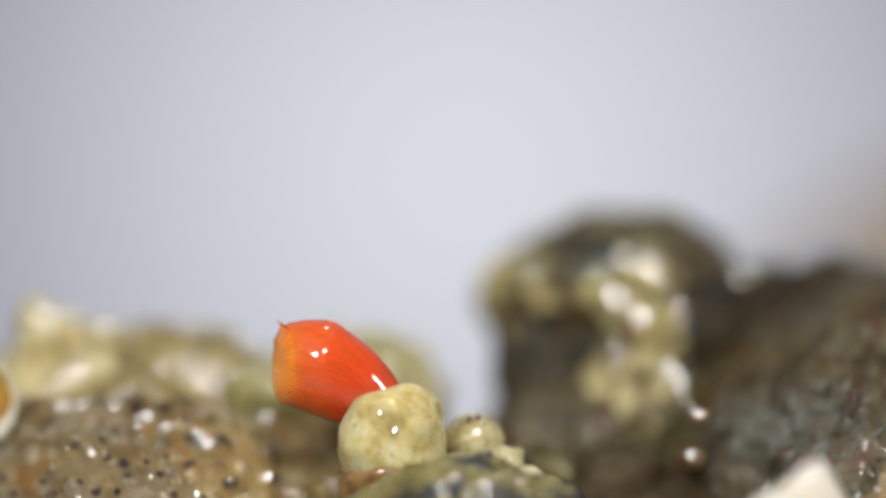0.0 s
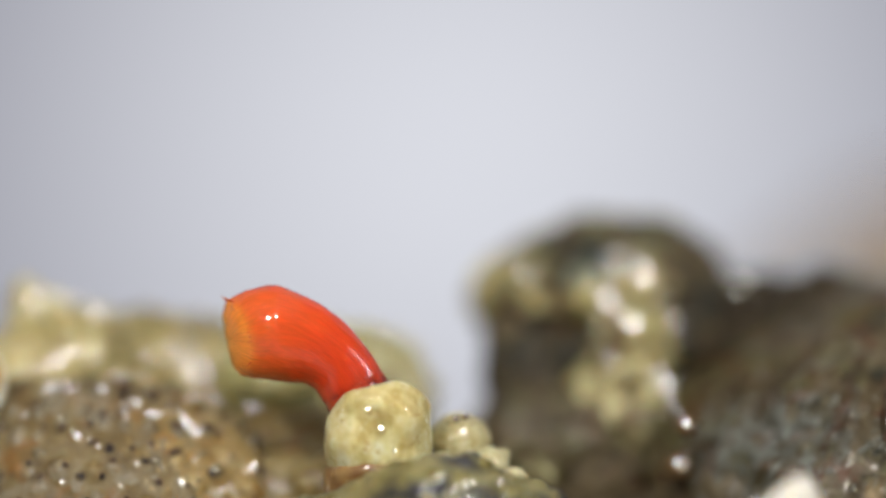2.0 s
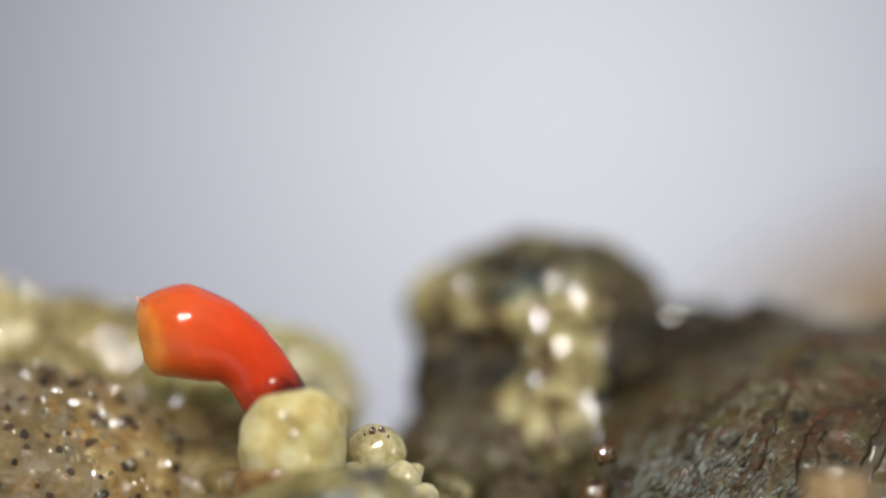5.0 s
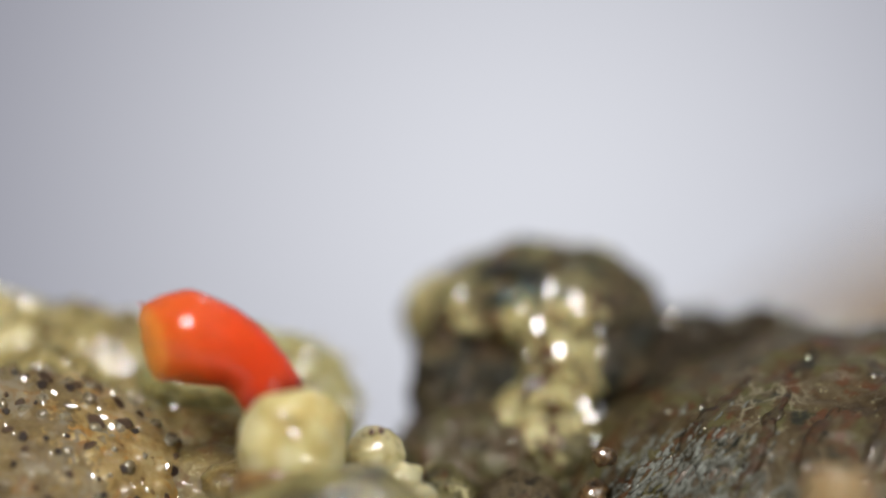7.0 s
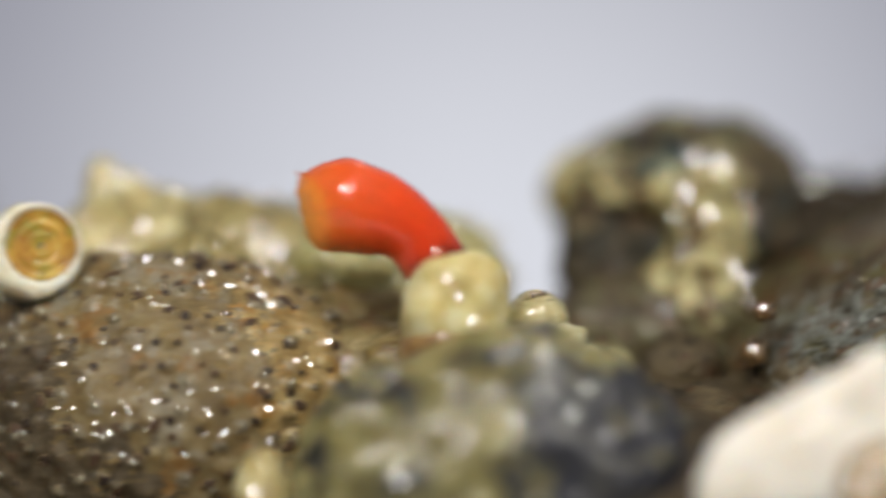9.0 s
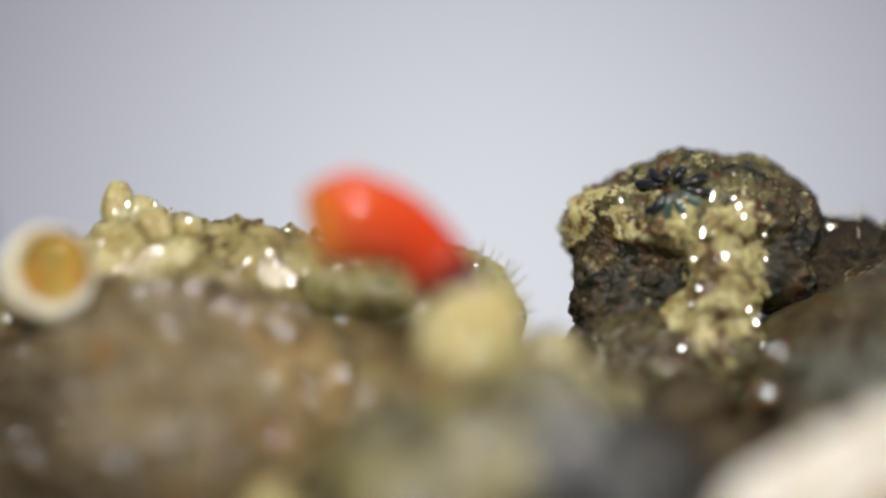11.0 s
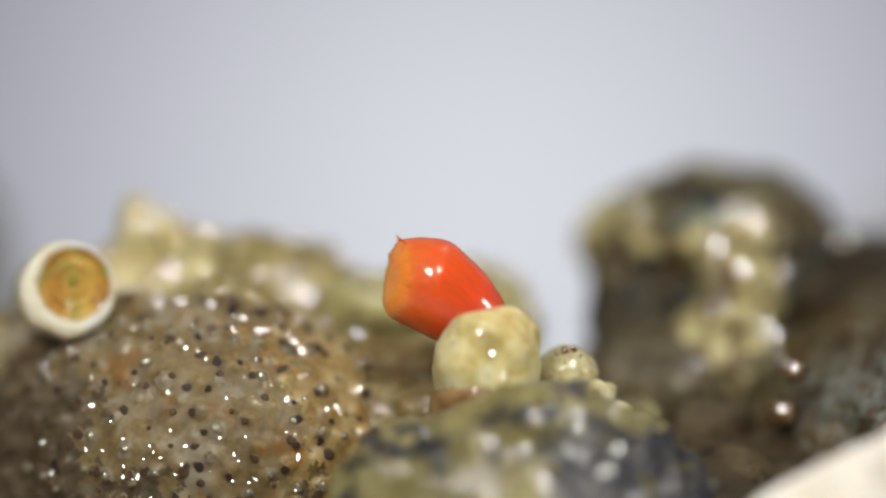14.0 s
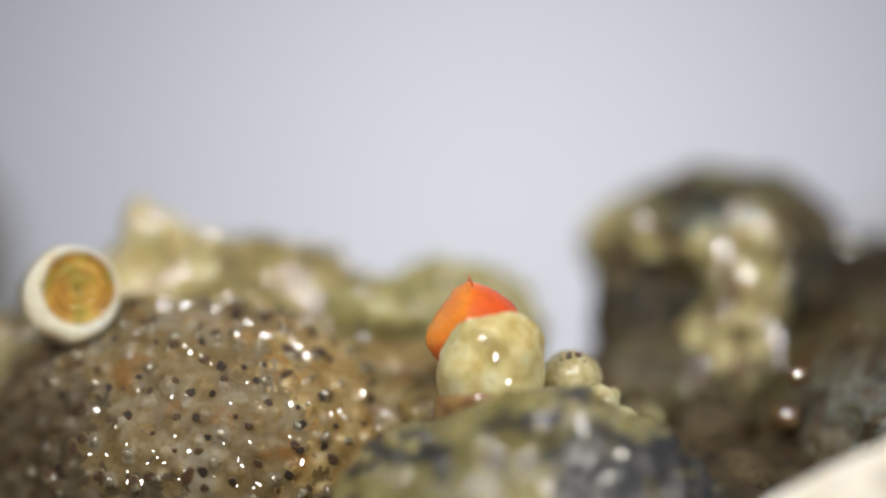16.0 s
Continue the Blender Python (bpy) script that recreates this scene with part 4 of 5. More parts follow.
def build_worm():
    worm = thing("red_worm", (0.6, WORM_Y, -1.6), "glossy scarlet worm reaching out of the cream tube", "worm")
    px = 1 / 156.8
    spec = [(0, 2, -2, 65), (7, 2, -2, 70), (20, 2, 0, 75), (42, 2, 2, 81), (78, 7, 8, 85), (108, 22, 18, 79), (132, 38, 30, 72), (150, 54, 42, 66), (167, 76, 56, 61), (180, 98, 66, 58.6), (194, 134, 68, 58.4)]
    def between(k, s, q):
        p0, p1, p2, p3 = (spec[min(max(k + d, 0), len(spec) - 1)][q] for d in (-1, 0, 1, 2))
        return 0.5 * (2 * p1 + (p2 - p0) * s + (2 * p0 - 5 * p1 + 4 * p2 - p3) * s * s + (3 * p1 - p0 - 3 * p2 + p3) * s**3)
    smooth = []
    for k in range(len(spec) - 1):
        for s in (0.0, 0.25, 0.5, 0.75):
            a, b, turn, hw = (between(k, s, q) for q in range(4))
            t = radians(turn)
            smooth.append(((a * px, 0, -b * px), (math.sin(t), 0, math.cos(t)), hw * px, hw * px * 0.86))
    bm = bmesh.new()
    layers = [bm.verts.layers.float.new(key) for key in ("along", "across", "over", "mouth")]
    inner = [((-0.07, 0, 0.0), (0, 0, 1), 0.02, 0.02), ((-0.075, 0, 0.0), (0, 0, 1), 0.1, 0.09), ((-0.06, 0, 0.0), (0, 0, 1), 0.2, 0.18), ((-0.065, 0, 0), (0, 0, 1), 0.28, 0.25), ((-0.04, 0, 0), (0, 0, 1), 0.35, 0.31), ((-0.012, 0, 0), (0, 0, 1), 0.395, 0.35)]
    rows = inner + smooth
    rings = sweep(bm, rows, 64, cap_end=False)
    left = 0.0
    for k in range(len(rows) - 1, -1, -1):
        if k < len(rows) - 1:
            left += (Vector(rows[k + 1][0]) - Vector(rows[k][0])).length
        for i, v in enumerate(rings[k]):
            a = 2 * math.pi * i / 64
            pale = max(0.0, 1 - k / (len(inner) + 8))
            for layer, value in zip(layers, (-left, math.sin(a), math.cos(a), min(1.0, 1.7 * pale * pale * (1.5 - pale)))):
                v[layer] = value
    for v in bm.verts:
        # the disc is turned a little to the lens's side, and the rim is frilled
        front = max(0.0, 1 - max(0.0, v.co.x) / 0.55)
        v.co.x += 0.3 * (math.sqrt(v.co.y ** 2 + 0.02) - v.co.y - 0.14) * front
        v.co.x += 0.02 * rough(v.co, 0.09, 12) * front
        v.co.z += 0.014 * rough(v.co, 0.2, 4)
        v.co.y += 0.014 * rough(v.co, 0.25, 6)
    head = new("head", mesh_of("head", bm, M_FLESH))
    head.parent = worm
    tagged(head, "scarlet head with an orange frilled mouth disc")
    rng = random.Random(3)
    for i in range(22):
        a = rng.gauss(0.1, 1.2)
        bm = bmesh.new()
        p = Vector((0.015 + 0.6 * max(0.0, -0.35 * math.sin(a)), 0.35 * math.sin(a), 0.41 * math.cos(a)))
        way = Vector((-0.8, 0.5 * math.sin(a), 0.9 * math.cos(a)))
        lathe(bm, [(0.018, -0.06), (0.009, 0.01), (0.002, rng.uniform(0.03, 0.11))], p, way, 6)
        tip = new("frill_tip", mesh_of("frill_tip", bm, M_RED))
        tip.parent = head
    rings = []
    for k in range(15):
        bm = bmesh.new()
        r = 0.377
        layers = [bm.verts.layers.float.new(key) for key in ("along", "across", "over", "mouth")]
        prof = [(r - 0.008, -0.08), (r - 0.0005, -0.045), (r, -0.015), (r, 0.015), (r - 0.0005, 0.045), (r - 0.008, 0.08)]
        for (_, h), ring in zip(prof, lathe(bm, prof, (0, 0, 0), (0, 0, 1), 48, wobble=0.006, seed=2)):
            for i, v in enumerate(ring):
                a = 2 * math.pi * i / 48
                for layer, value in zip(layers, (0.02 + 0.062 * k - h, math.sin(a), -math.cos(a), 0.0)):
                    v[layer] = value
        ring = new("body_ring", mesh_of("body_ring", bm, M_FLESH))
        ring.parent = worm
        tagged(ring, "scarlet ring with dark streaks" if k < 2 else "dark brown ring" if k < 4 else "lilac-white ring")
        rings.append(ring)
    return worm, head, rings


def worm_poses(x, z, angle):
    """The poses of the head and of the rings behind it, in the worm's own space, for a face at x, z with that slant."""
    base = Vector((0.6, WORM_Y, -1.6))
    turn = radians(angle - 90)
    c, s = math.cos(turn), math.sin(turn)
    face = Vector((x, WORM_Y, z)) - base
    head = Matrix.Translation(face * MM) @ Matrix.Rotation(-turn, 4, "Y")
    ex, ez = HEAD_END
    p0 = face + Vector((ex * c - ez * s, 0, ex * s + ez * c))
    d = radians(HEAD_TURN) + turn
    d0 = Vector((math.cos(d), 0, math.sin(d)))
    d1 = Vector((0.42, 0, -0.9)).normalized()
    p1 = Vector((1.02, WORM_Y, -2.25)) - base
    span = max(0.25, (p1 - p0).length)
    curve = []
    for i in range(41):
        q = i / 40
        h00, h10, h01, h11 = 2 * q**3 - 3 * q**2 + 1, q**3 - 2 * q**2 + q, -2 * q**3 + 3 * q**2, q**3 - q**2
        curve.append(p0 * h00 + d0 * (h10 * span) + p1 * h01 + d1 * (h11 * span))
    poses = []
    for k in range(15):
        want, gone, i = 0.02 + 0.062 * k, 0.0, 0
        while i < 39 and gone + (curve[i + 1] - curve[i]).length < want:
            gone += (curve[i + 1] - curve[i]).length
            i += 1
        way = (curve[i + 1] - curve[i]).normalized()
        at = curve[i] + way * min(want - gone, 0.2)
        tilt = math.atan2(-way.x, -way.z)
        poses.append(Matrix.Translation(at * MM) @ Matrix.Rotation(tilt, 4, "Y"))
    return head, poses


# ---- the spotted bead and the dark granular lump in front ----
def build_bead():
    bead = thing("spotted_bead", (1.42, 0.85, -1.75), "glassy yellow bead with brown spots beside the tube", "bead")
    bm = bmesh.new()
    blob(bm, (1.42, 0.85, -1.44), (0.35, 0.33, 0.35), 5, 0.02, 0.2, 0.003, seed=2)
    part("body", bm, M_BEAD, bead)
    for i, (c, r) in enumerate([((1.72, 0.6, -1.7), 0.24), ((1.98, 0.5, -1.9), 0.2), ((1.55, 0.5, -1.76), 0.2), ((2.2, 0.3, -2.13), 0.22), ((1.2, 0.5, -1.68), 0.2), ((1.85, 0.7, -1.62), 0.13)]):
        bm = bmesh.new()
        blob(bm, c, (r, r * 0.9, r * 0.85), 3, 0.03, 0.2, 0.01, seed=i + 4)
        part("side_bead", bm, M_BEAD, bead)
    for x, z, w, h in ((1.39, -1.17, 0.045, 0.065), (1.49, -1.16, 0.045, 0.06), (1.57, -1.22, 0.014, 0.02), (1.3, -1.2, 0.012, 0.02), (1.36, -1.6, 0.014, 0.02), (1.5, -1.62, 0.016, 0.02)):
        bm = bmesh.new()
        y = 0.85 - 0.33 * math.sqrt(max(0.02, 1 - ((x - 1.42) / 0.35) ** 2 - ((z + 1.44) / 0.35) ** 2))
        blob(bm, (x, y, z), (w, 0.03, h), 2, 0.004, 0.05, 0.0, seed=x)
        part("spot", bm, M_EYE, bead)


LUMP_C, LUMP_R = (0.9, -0.5, -3.4), (2.3, 1.15, 1.88)


def build_dark_lump():
    lump = thing("granular_lump", (0.85, -0.5, -3.0), "blue-black lump studded with glossy olive and cream grains", "encrusted lump")
    bm = bmesh.new()
    for v in blob(bm, LUMP_C, LUMP_R, 6, 0.16, 0.7, 0.06, seed=14):
        v.co.z -= 0.17 * math.exp(-((v.co.x - 0.0) / 0.5) ** 2) * max(0.0, min(1.0, (v.co.z + 2.5) / 0.6))
    for f in bm.faces:
        p = f.calc_center_median()
        stray = 0.5 * rough(p, 0.5, 33) + 0.3 * rough(p, 0.2, 34) + 0.15 * rough(p, 0.08, 35) + 0.4 * rough(p, 0.05, 36)
        navy = (p.x + stray > 1.25 and p.z + 0.5 * stray < -2.0) or ((p.x + 0.5) / 0.38) ** 2 + ((p.z + 2.18) / 0.2) ** 2 < 1 + 2.2 * stray
        f.material_index = 1 if navy else 0
    tree = tree_of(bm)
    body = part("body", bm, (M_DARK, M_NAVY), lump)
    for x, z, w, h in ((0.95, -2.25, 0.06, 0.08), (1.55, -2.0, 0.06, 0.06), (-0.75, -1.98, 0.1, 0.05), (0.35, -2.6, 0.06, 0.06), (1.9, -2.5, 0.05, 0.05), (1.2, -1.75, 0.1, 0.05)):
        wet_film(tree, x, z, 0.5 * w, 0.5 * h, body, 0.7, 0.01, M_GRAIN)
    sparkles(tree, random.Random(6), (-0.9, 2.6), (-2.9, -1.6), 14, body, (0.018, 0.036), 0.75, M_GRAIN)
    for x, z, ln in ((1.55, -1.62, 0.2), (1.72, -1.7, 0.16), (1.95, -1.78, 0.14), (1.3, -1.58, 0.12)):
        bm = bmesh.new()
        lathe(bm, [(0.012, -0.15), (0.008, 0.05), (0.002, ln)], (x, -0.5, z), (0.1 * (x - 1.6), -0.1, 1), 6)
        part("bristle", bm, M_HAIR, lump)
    rng = random.Random(23)
    meshes = []
    for k in range(6):
        bm = bmesh.new()
        blob(bm, (0, 0, 0), (0.12, 0.12, 0.1), 2, 0.02, 0.1, 0.0, seed=k * 2.1)
        meshes.append(mesh_of("grain", bm, M_GRAIN))
    spots = []
    tries = 0
    while len(spots) < 30 and tries < 9000:
        tries += 1
        u, v = rng.uniform(-1.5, 1.5), rng.uniform(-0.1, 1.4)
        p, n = on_ellipsoid(LUMP_C, LUMP_R, u, v)
        if p.z < -3.8 or rough(p, 0.8, 31) < 0.02 or (p.x > 1.0 and p.z < -1.9):
            continue
        s = rng.uniform(0.3, 1.3)
        if all((p - q).length > 0.13 * (s + w) * 0.8 for q, w in spots):
            spots.append((p, s))
            g = new("grain", meshes[rng.randrange(6)])
            g.parent = body
            d = 0.16 * rough(p, 0.7, 14) + 0.08 * rough(p, 0.315, 17)
            g.matrix_local = Matrix.Translation((p + n * d - home(body)) * MM) @ facing(n, rng.uniform(0, 6)) @ Matrix.Diagonal((s, s * rng.uniform(0.8, 1.2), s * 0.55, 1))


# ---- the white shell and the tan tube by the rock ----
def build_pale_finger():
    bm = bmesh.new()
    blob(bm, (-1.72, -0.35, -3.37), (0.34, 0.28, 0.5), 4, 0.06, 0.3, 0.02, seed=71)
    single("pale_knob", bm, M_RIDGE_PALE, (-1.72, -0.35, -3.75), "pale yellow translucent knob at the foot of the colony", "growth")


def build_shell():
    bm = bmesh.new()
    outline = [(3.15, -3.95), (3.17, -3.3), (3.32, -2.97), (3.6, -2.76), (3.9, -2.58), (4.4, -2.33), (4.85, -2.12), (5.1, -1.94), (5.3, -1.90), (5.42, -2.15), (5.6, -2.6), (5.85, -3.2), (5.8, -3.9)]
    front, back = [], []
    for x, z in outline:
        front.append(bm.verts.new((x, -1.75 + 0.12 * rough((x, 0, z), 0.5), z)))
        back.append(bm.verts.new((x + 0.1, -1.1, z - 0.06)))
    n = len(outline)
    bm.faces.new(front)
    bm.faces.new(back[::-1])
    for i in range(n):
        bm.faces.new((front[i], back[i], back[(i + 1) % n], front[(i + 1) % n]))
    bmesh.ops.recalc_face_normals(bm, faces=bm.faces)
    bmesh.ops.bevel(bm, geom=[e for e in bm.edges if abs(e.verts[0].co.y - e.verts[1].co.y) < 0.3], offset=0.13, segments=3, affect="EDGES")
    bmesh.ops.triangulate(bm, faces=bm.faces)
    bmesh.ops.subdivide_edges(bm, edges=bm.edges[:], cuts=2, use_grid_fill=True)
    for v in bm.verts:
        v.co += Vector((0.03 * rough(v.co, 0.3, 1), 0.05 * rough(v.co, 0.4, 2), 0.04 * rough(v.co, 0.25, 3)))
    shell = thing("shell_fragment", (4.3, -1.4, -3.9), "broken white shell fragment with a stepped edge and tan root", "shell")
    part("plate", bm, M_SHELL, shell)
    bm = bmesh.new()
    blob(bm, (5.9, -1.2, -3.15), (0.5, 0.4, 0.75), 4, 0.08, 0.4, 0.03, seed=6)
    blob(bm, (5.4, -1.8, -3.5), (0.7, 0.22, 0.5), 4, 0.1, 0.4, 0.05, seed=7)
    root = tree_of(bm)
    for x, z in ((4.98, -3.35), (4.85, -3.6), (5.3, -3.15)):
        wet_film(root, x, z, 0.05, 0.07, shell, 0.6, 0.01, M_TAN)
    part("stained_root", bm, M_TAN, shell, "orange-tan stained root")
    for base, tip, r in (((5.85, -1.45, -3.6), (6.1, -1.45, -2.05), 0.24), ((6.25, -1.25, -3.5), (6.42, -1.3, -2.45), 0.18)):
        bm = bmesh.new()
        tall = (Vector(tip) - Vector(base)).length
        lathe(bm, [(r * (1 - q / 10) ** 0.7 + 0.012, tall * q / 10) for q in range(11)], base, Vector(tip) - Vector(base), 20, wobble=0.07, seed=base[0])
        part("shard", bm, M_TAN, shell, "orange-tan pointed shard")
    tube = thing("tan_stub", (6.75, -1.0, -3.0), "smooth tan stub of a tube standing by the rock", "worm tube")
    bm = bmesh.new()
    lathe(bm, [(0.4, -1.7), (0.39, -0.6), (0.385, -0.15), (0.35, -0.03), (0.28, 0.0), (0.16, 0.0), (0.02, 0.01)], (6.76, -1.0, -1.42), (0.02, 0, 1), 36, wobble=0.04, seed=12)
    part("wall", bm, M_TAN, tube)


# ---- the tower of crust ----
def star_skin(bm, centre, masses, detail, blend=0.18):
    """One skin round several overlapping ellipsoids, seen from a common centre; a face takes the slot of the mass that is outermost there."""
    made = bmesh.ops.create_icosphere(bm, subdivisions=detail, radius=1.0)["verts"]
    c = Vector(centre)
    owner = {}
    for v in made:
        d = v.co.copy()
        outs = []
        for m, r, slot in masses:
            o = Vector([(c[i] - m[i]) / r[i] for i in range(3)])
            w = Vector([d[i] / r[i] for i in range(3)])
            a, b, k = w.dot(w), o.dot(w), o.dot(o) - 1
            disc = b * b - a * k
            if disc > 0:
                outs.append(((-b + math.sqrt(disc)) / a, slot))
        top = max(t for t, _ in outs)
        far = top + blend * math.log(sum(math.exp((t - top) / blend) for t, _ in outs)) - 0.03
        p = c + d * far
        jag = 0.3 * rough(p, 0.34, 3) + 0.16 * rough(p, 0.14, 4) + 0.08 * rough(p, 0.06, 5)
        owner[v] = max(outs, key=lambda q: q[0] + (jag if q[1] else 0))[1]
        lumps = 0.13 * rough(p, 0.4, 9) + 0.09 * abs(rough(p, 0.2, 11)) + 0.045 * rough(p, 0.08, 13) + 0.02 * rough(p, 0.04, 15)
        v.co = p + d * lumps
    for f in bm.faces:
        votes = [owner[v] for v in f.verts]
        f.material_index = max(set(votes), key=votes.count)


TOWER_MASSES = [
    ((3.0, 3.6, 0.2), (0.95, 0.85, 0.72), 0), ((3.45, 3.6, 0.15), (0.8, 0.8, 0.66), 0), ((2.0, 3.65, 0.1), (0.42, 0.45, 0.38), 1), ((2.35, 3.6, 0.2), (0.4, 0.5, 0.4), 1), ((3.8, 3.6, -0.05), (0.75, 0.75, 0.68), 2),
    ((2.62, 3.5, -0.75), (0.85, 0.75, 0.95), 2), ((2.95, 3.12, 0.02), (0.75, 0.42, 0.3), 1), ((3.35, 2.85, -0.2), (0.4, 0.4, 0.4), 1),
    ((3.35, 2.75, -0.75), (0.42, 0.5, 0.5), 1), ((3.0, 2.85, -0.95), (0.35, 0.45, 0.35), 1), ((3.95, 3.1, -0.5), (0.4, 0.4, 0.4), 2),
    ((2.2, 3.1, -0.75), (0.4, 0.4, 0.5), 2), ((2.1, 3.35, -0.3), (0.3, 0.35, 0.35), 2),
    ((2.75, 3.2, -1.6), (1.3, 1.0, 0.9), 3), ((3.4, 2.75, -1.55), (0.55, 0.6, 0.7), 0), ((3.15, 2.7, -1.2), (0.3, 0.4, 0.35), 1),
]


def build_tower():
    tower = thing("crusted_knob", (2.9, 3.2, -2.2), "knobbly green-brown crusted knob with cream patches and a dark star", "encrusted rock")
    bm = bmesh.new()
    star_skin(bm, (2.95, 3.45, -0.45), TOWER_MASSES, 7)
    skin = ([], [])
    gather(skin, bm)
    part("body", bm, (M_TOWER, M_TOWER_PALE, M_TOWER_PINK, M_ROCK), tower)
    knobs = [((1.93, 3.3, -0.62), (0.24, 0.27, 0.24), M_TOWER_PINK), ((3.85, 1.5, -1.84), (0.16, 0.17, 0.16), M_AMBER),
             ((2.15, 1.9, -1.95), (0.45, 0.4, 0.4), M_TOWER), ((3.0, 1.8, -2.0), (0.5, 0.4, 0.4), M_GROUND), ((3.98, 1.1, -1.4), (0.12, 0.13, 0.12), M_AMBER)]
    for i, (c, r, m) in enumerate(knobs):
        bm = bmesh.new()
        blob(bm, c, r, 4, 0.07, 0.25, 0.03, seed=i * 0.9)
        gather(skin, bm)
        part("knob", bm, m, tower)
    tree = BVHTree.FromPolygons(*skin)
    for x, z, w, h in ((2.22, 0.38, 0.03, 0.04), (3.25, 0.45, 0.09, 0.11), (3.55, 0.33, 0.06, 0.07), (3.14, 0.02, 0.07, 0.12), (3.39, -0.25, 0.1, 0.1), (3.65, -0.84, 0.1, 0.1), (3.74, -1.0, 0.09, 0.07), (3.98, -1.36, 0.035, 0.025), (3.84, -1.81, 0.025, 0.03)):
        wet_film(tree, x, z, 0.56 * w, 0.78 * h, tower, 1.2, 0.02, M_TOWER_WET)
    sparkles(tree, random.Random(5), (2.75, 3.9), (-1.3, 0.6), 11, tower, (0.014, 0.03), 0.5, M_TOWER_WET)
    centre = Vector((2.78, 2.85, 0.55))
    for k, (a, ln, m) in enumerate([(100, 0.2, M_INK), (135, 0.28, M_INK), (172, 0.34, M_INK), (62, 0.24, M_INK), (18, 0.38, M_INK), (350, 0.42, M_INK), (238, 0.56, M_INK), (290, 0.36, M_TEAL), (322, 0.4, M_TEAL), (262, 0.4, M_TEAL)]):
        bm = bmesh.new()
        made = bmesh.ops.create_icosphere(bm, subdivisions=3, radius=1.0)["verts"]
        t = radians(a)
        for v in made:
            q = v.co.copy()
            along = 0.08 + ln * 0.5 * (q.x + 1)
            wide = (0.085 if a == 238 else 0.06) * (0.35 + 0.5 * (q.x + 1)) * q.z + 0.03 * rough((q.x, k, 0), 0.8)
            x = centre.x + along * math.cos(t) - wide * math.sin(t)
            z = centre.z + along * math.sin(t) * 0.8 + wide * math.cos(t)
            e = 1 - ((x - 3.05) / 1.12) ** 2 - ((z - 0.25) / 0.84) ** 2
            v.co = Vector((x, 3.6 - 0.96 * math.sqrt(max(0.05, e)) + 0.07 * q.y + 0.03, z))
        part("petal", bm, m, tower)


# ---- the wet rock at the side ----
ROCK_C, ROCK_R = (7.2, 3.7, -2.5), (4.3, 3.3, 2.62)


def rock_point(u, v, lift=0.0):
    p, n = on_ellipsoid(ROCK_C, ROCK_R, u, v)
    d = 0.16 * rough(p, 0.9, 40) + 0.08 * rough(p, 0.405, 43) + 0.03 * rough(p, 0.162, 47)
    return p + n * (d + lift), n


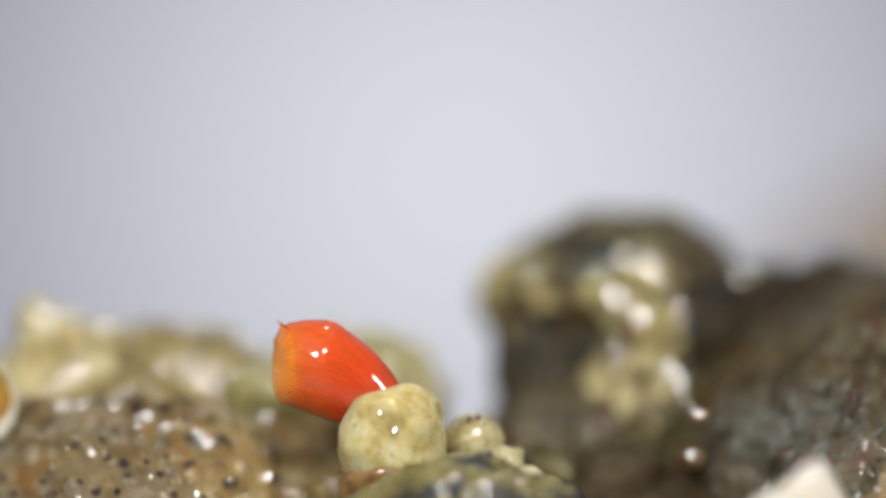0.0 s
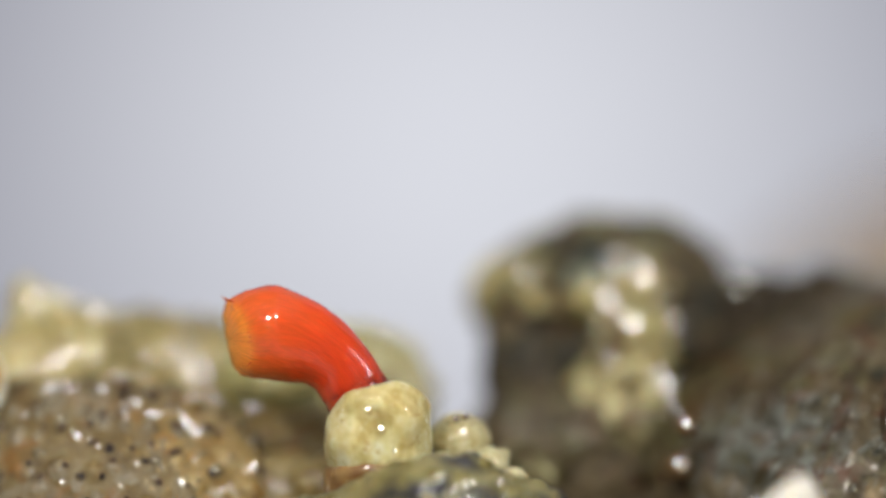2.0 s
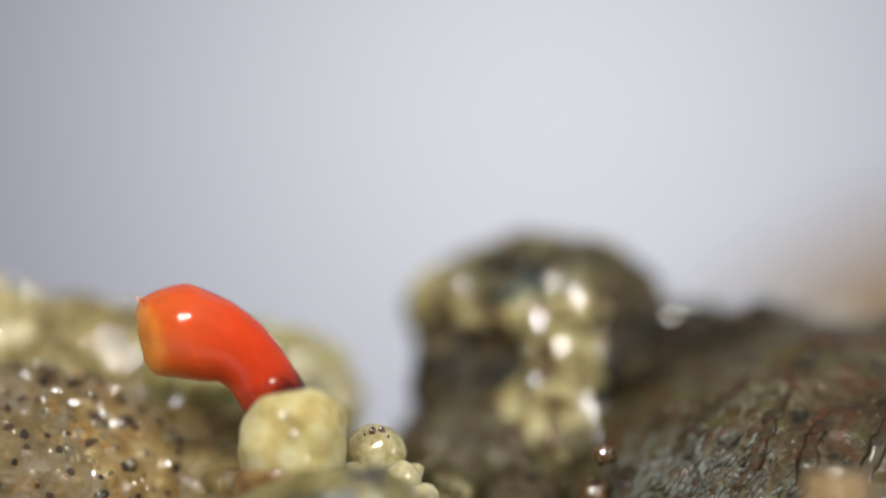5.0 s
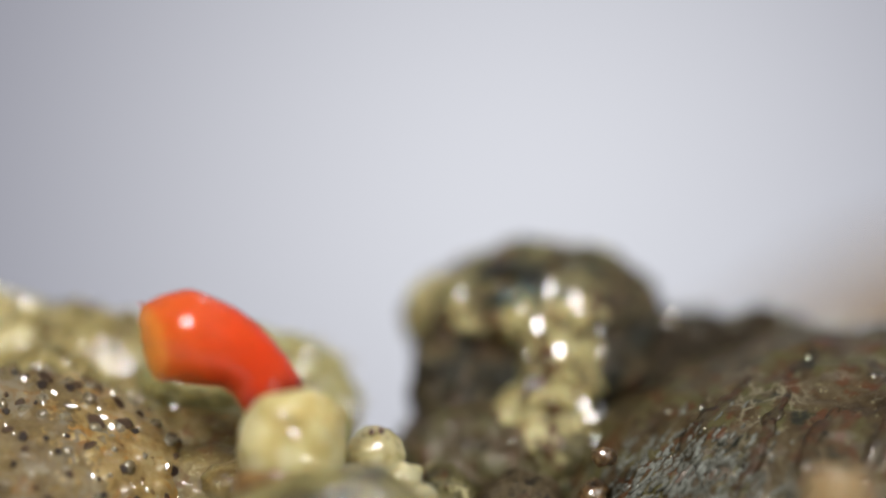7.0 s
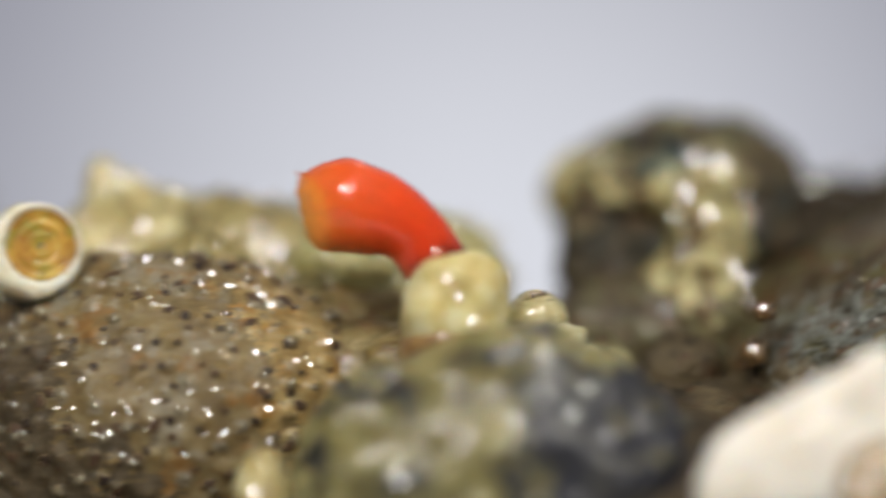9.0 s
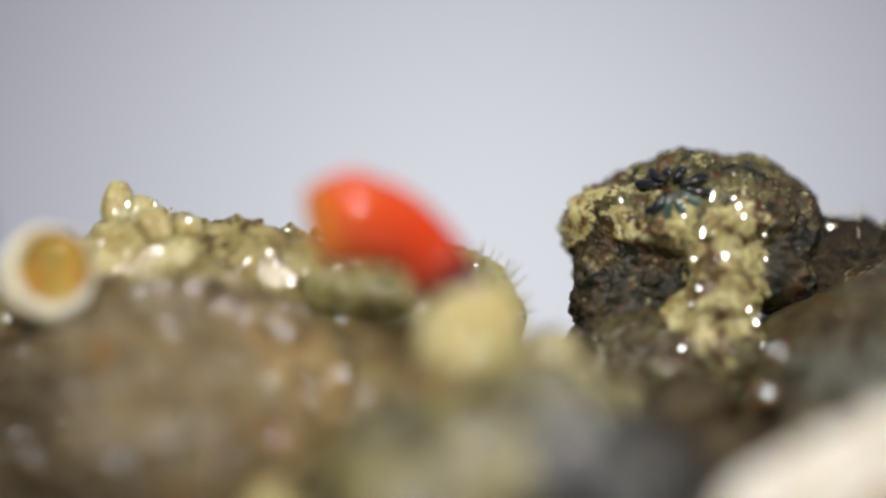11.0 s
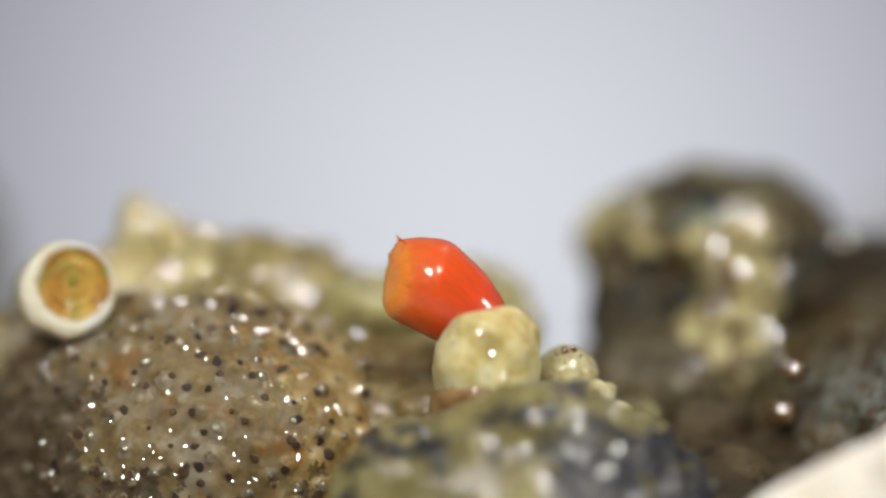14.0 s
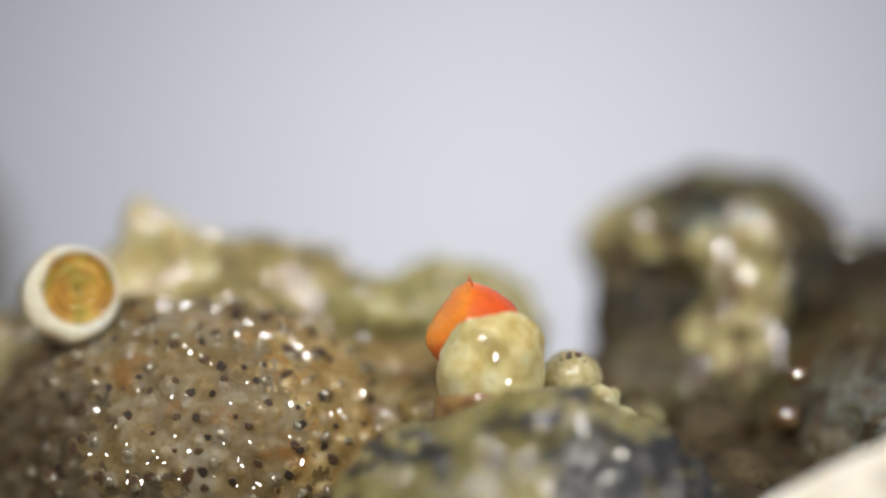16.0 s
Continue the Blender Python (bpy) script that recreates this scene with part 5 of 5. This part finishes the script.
def build_rock():
    rock = thing("wet_rock", (7.0, 3.6, -3.5), "wet dark brown rock with rust veins and a pale crust patch", "rock")
    bm = bmesh.new()
    blob(bm, ROCK_C, ROCK_R, 7, 0.16, 0.9, 0.03, seed=40)
    tree = top = tree_of(bm)
    part("body", bm, M_ROCK, rock)
    sparkles(tree, random.Random(4), (4.4, 7.6), (-2.3, 0.0), 20, rock, (0.01, 0.022), 0.1)
    bm = bmesh.new()
    blob(bm, (4.7, 3.9, -0.7), (0.9, 0.9, 0.95), 6, 0.12, 0.35, 0.07, seed=44)
    blob(bm, (5.6, 4.0, -0.6), (0.9, 0.9, 0.8), 6, 0.12, 0.35, 0.07, seed=45)
    tree = tree_of(bm)
    part("shoulder", bm, M_SHOULDER, rock)
    wet_film(tree, 4.6, 0.1, 0.07, 0.06, rock, 0.5)
    rng = random.Random(8)
    for k in range(46):
        x = rng.uniform(4.3, 6.9)
        p = Vector((x, 3.7 + rng.uniform(-0.3, 0.5), 0.0))
        tops = [hit for hit in (t.ray_cast(Vector((x, p.y, 6)), Vector((0, 0, -1)))[0] for t in (tree, top)) if hit]
        p.z = max(hit.z for hit in tops)
        bm = bmesh.new()
        lathe(bm, [(0.014, -0.2), (0.009, 0.05), (0.002, rng.uniform(0.1, 0.28))], p, (rng.uniform(-0.5, 0.5), rng.uniform(-0.3, 0.3), 1), 5)
        part("bristle", bm, M_HAIR, rock)
    for k in range(4):
        bm = bmesh.new()
        u, v = -0.6 + 0.2 * k, 0.9 - 0.06 * k
        pts = []
        for i in range(26):
            u += rng.uniform(-0.012, 0.006)
            v -= rng.uniform(0.015, 0.03)
            p, n = rock_point(u, v, 0.003)
            pts.append((p, n))
        sides = 6
        rings = []
        for i, (p, n) in enumerate(pts):
            way = (pts[min(i + 1, 25)][0] - pts[max(i - 1, 0)][0]).normalized()
            side = way.cross(n).normalized()
            w = (0.1 + 0.07 * rough((i, k, 0), 3)) * (1 - abs(i / 12.5 - 1) ** 3) + 0.006
            rings.append([bm.verts.new(p + side * (w * math.cos(a)) + n * (0.016 * math.sin(a))) for a in (2 * math.pi * j / sides for j in range(sides))])
        for r0, r1 in zip(rings, rings[1:]):
            for j in range(sides):
                bm.faces.new((r0[j], r0[(j + 1) % sides], r1[(j + 1) % sides], r1[j]))
        part("rust_vein", bm, M_VEIN, rock)
    bm = bmesh.new()
    for k in range(420):
        u, v = rng.gauss(-0.6, 0.15), rng.gauss(0.34, 0.11)
        p, n = rock_point(u, v)
        lean = 0.7 + 0.4 * rough(p, 0.5, 2)
        for w in blob(bm, p, (rng.uniform(0.016, 0.034), 0.026, rng.uniform(0.03, 0.095)), 1, 0.02, 0.05, 0, seed=k):
            w.co.x += lean * (w.co.z - p.z)
    crust = part("crust_patch", bm, M_CRUST, rock, "pale bluish mineral crust")
    tagged(crust, kind="stuff")


def build_far():
    bm = bmesh.new()
    blob(bm, (8.0, 17, -3.3), (4.2, 2.5, 4.2), 5, 0.4, 2.0, 0.1, seed=60)
    single("far_boulder", bm, M_FAR, (8.0, 17, -7.3), "blurred brown boulder far behind the wet rock", "rock")
    bm = bmesh.new()
    blob(bm, (-5.88, 7.0, -0.6), (0.9, 0.7, 2.1), 5, 0.2, 0.8, 0.05, seed=61)
    single("weed_clump", bm, M_WEED, (-6.0, 7.0, -2.7), "dark green upright clump of weed behind the ridge", "weed")


build_backdrop()
build_ground()
build_mound()
build_ring_tube()
build_ridge()
build_cream_tube()
WORM, HEAD, RINGS = build_worm()
build_bead()
build_dark_lump()
build_pale_finger()
build_shell()
build_tower()
build_rock()
build_far()


def motions():
    tracks = [(t, *worm_poses(x, z, a)) for t, x, z, a in HEAD_ROWS]
    walk(HEAD, [(t, h) for t, h, _ in tracks])
    for k, ring in enumerate(RINGS):
        walk(ring, [(t, p[k]) for t, _, p in tracks])


motions()
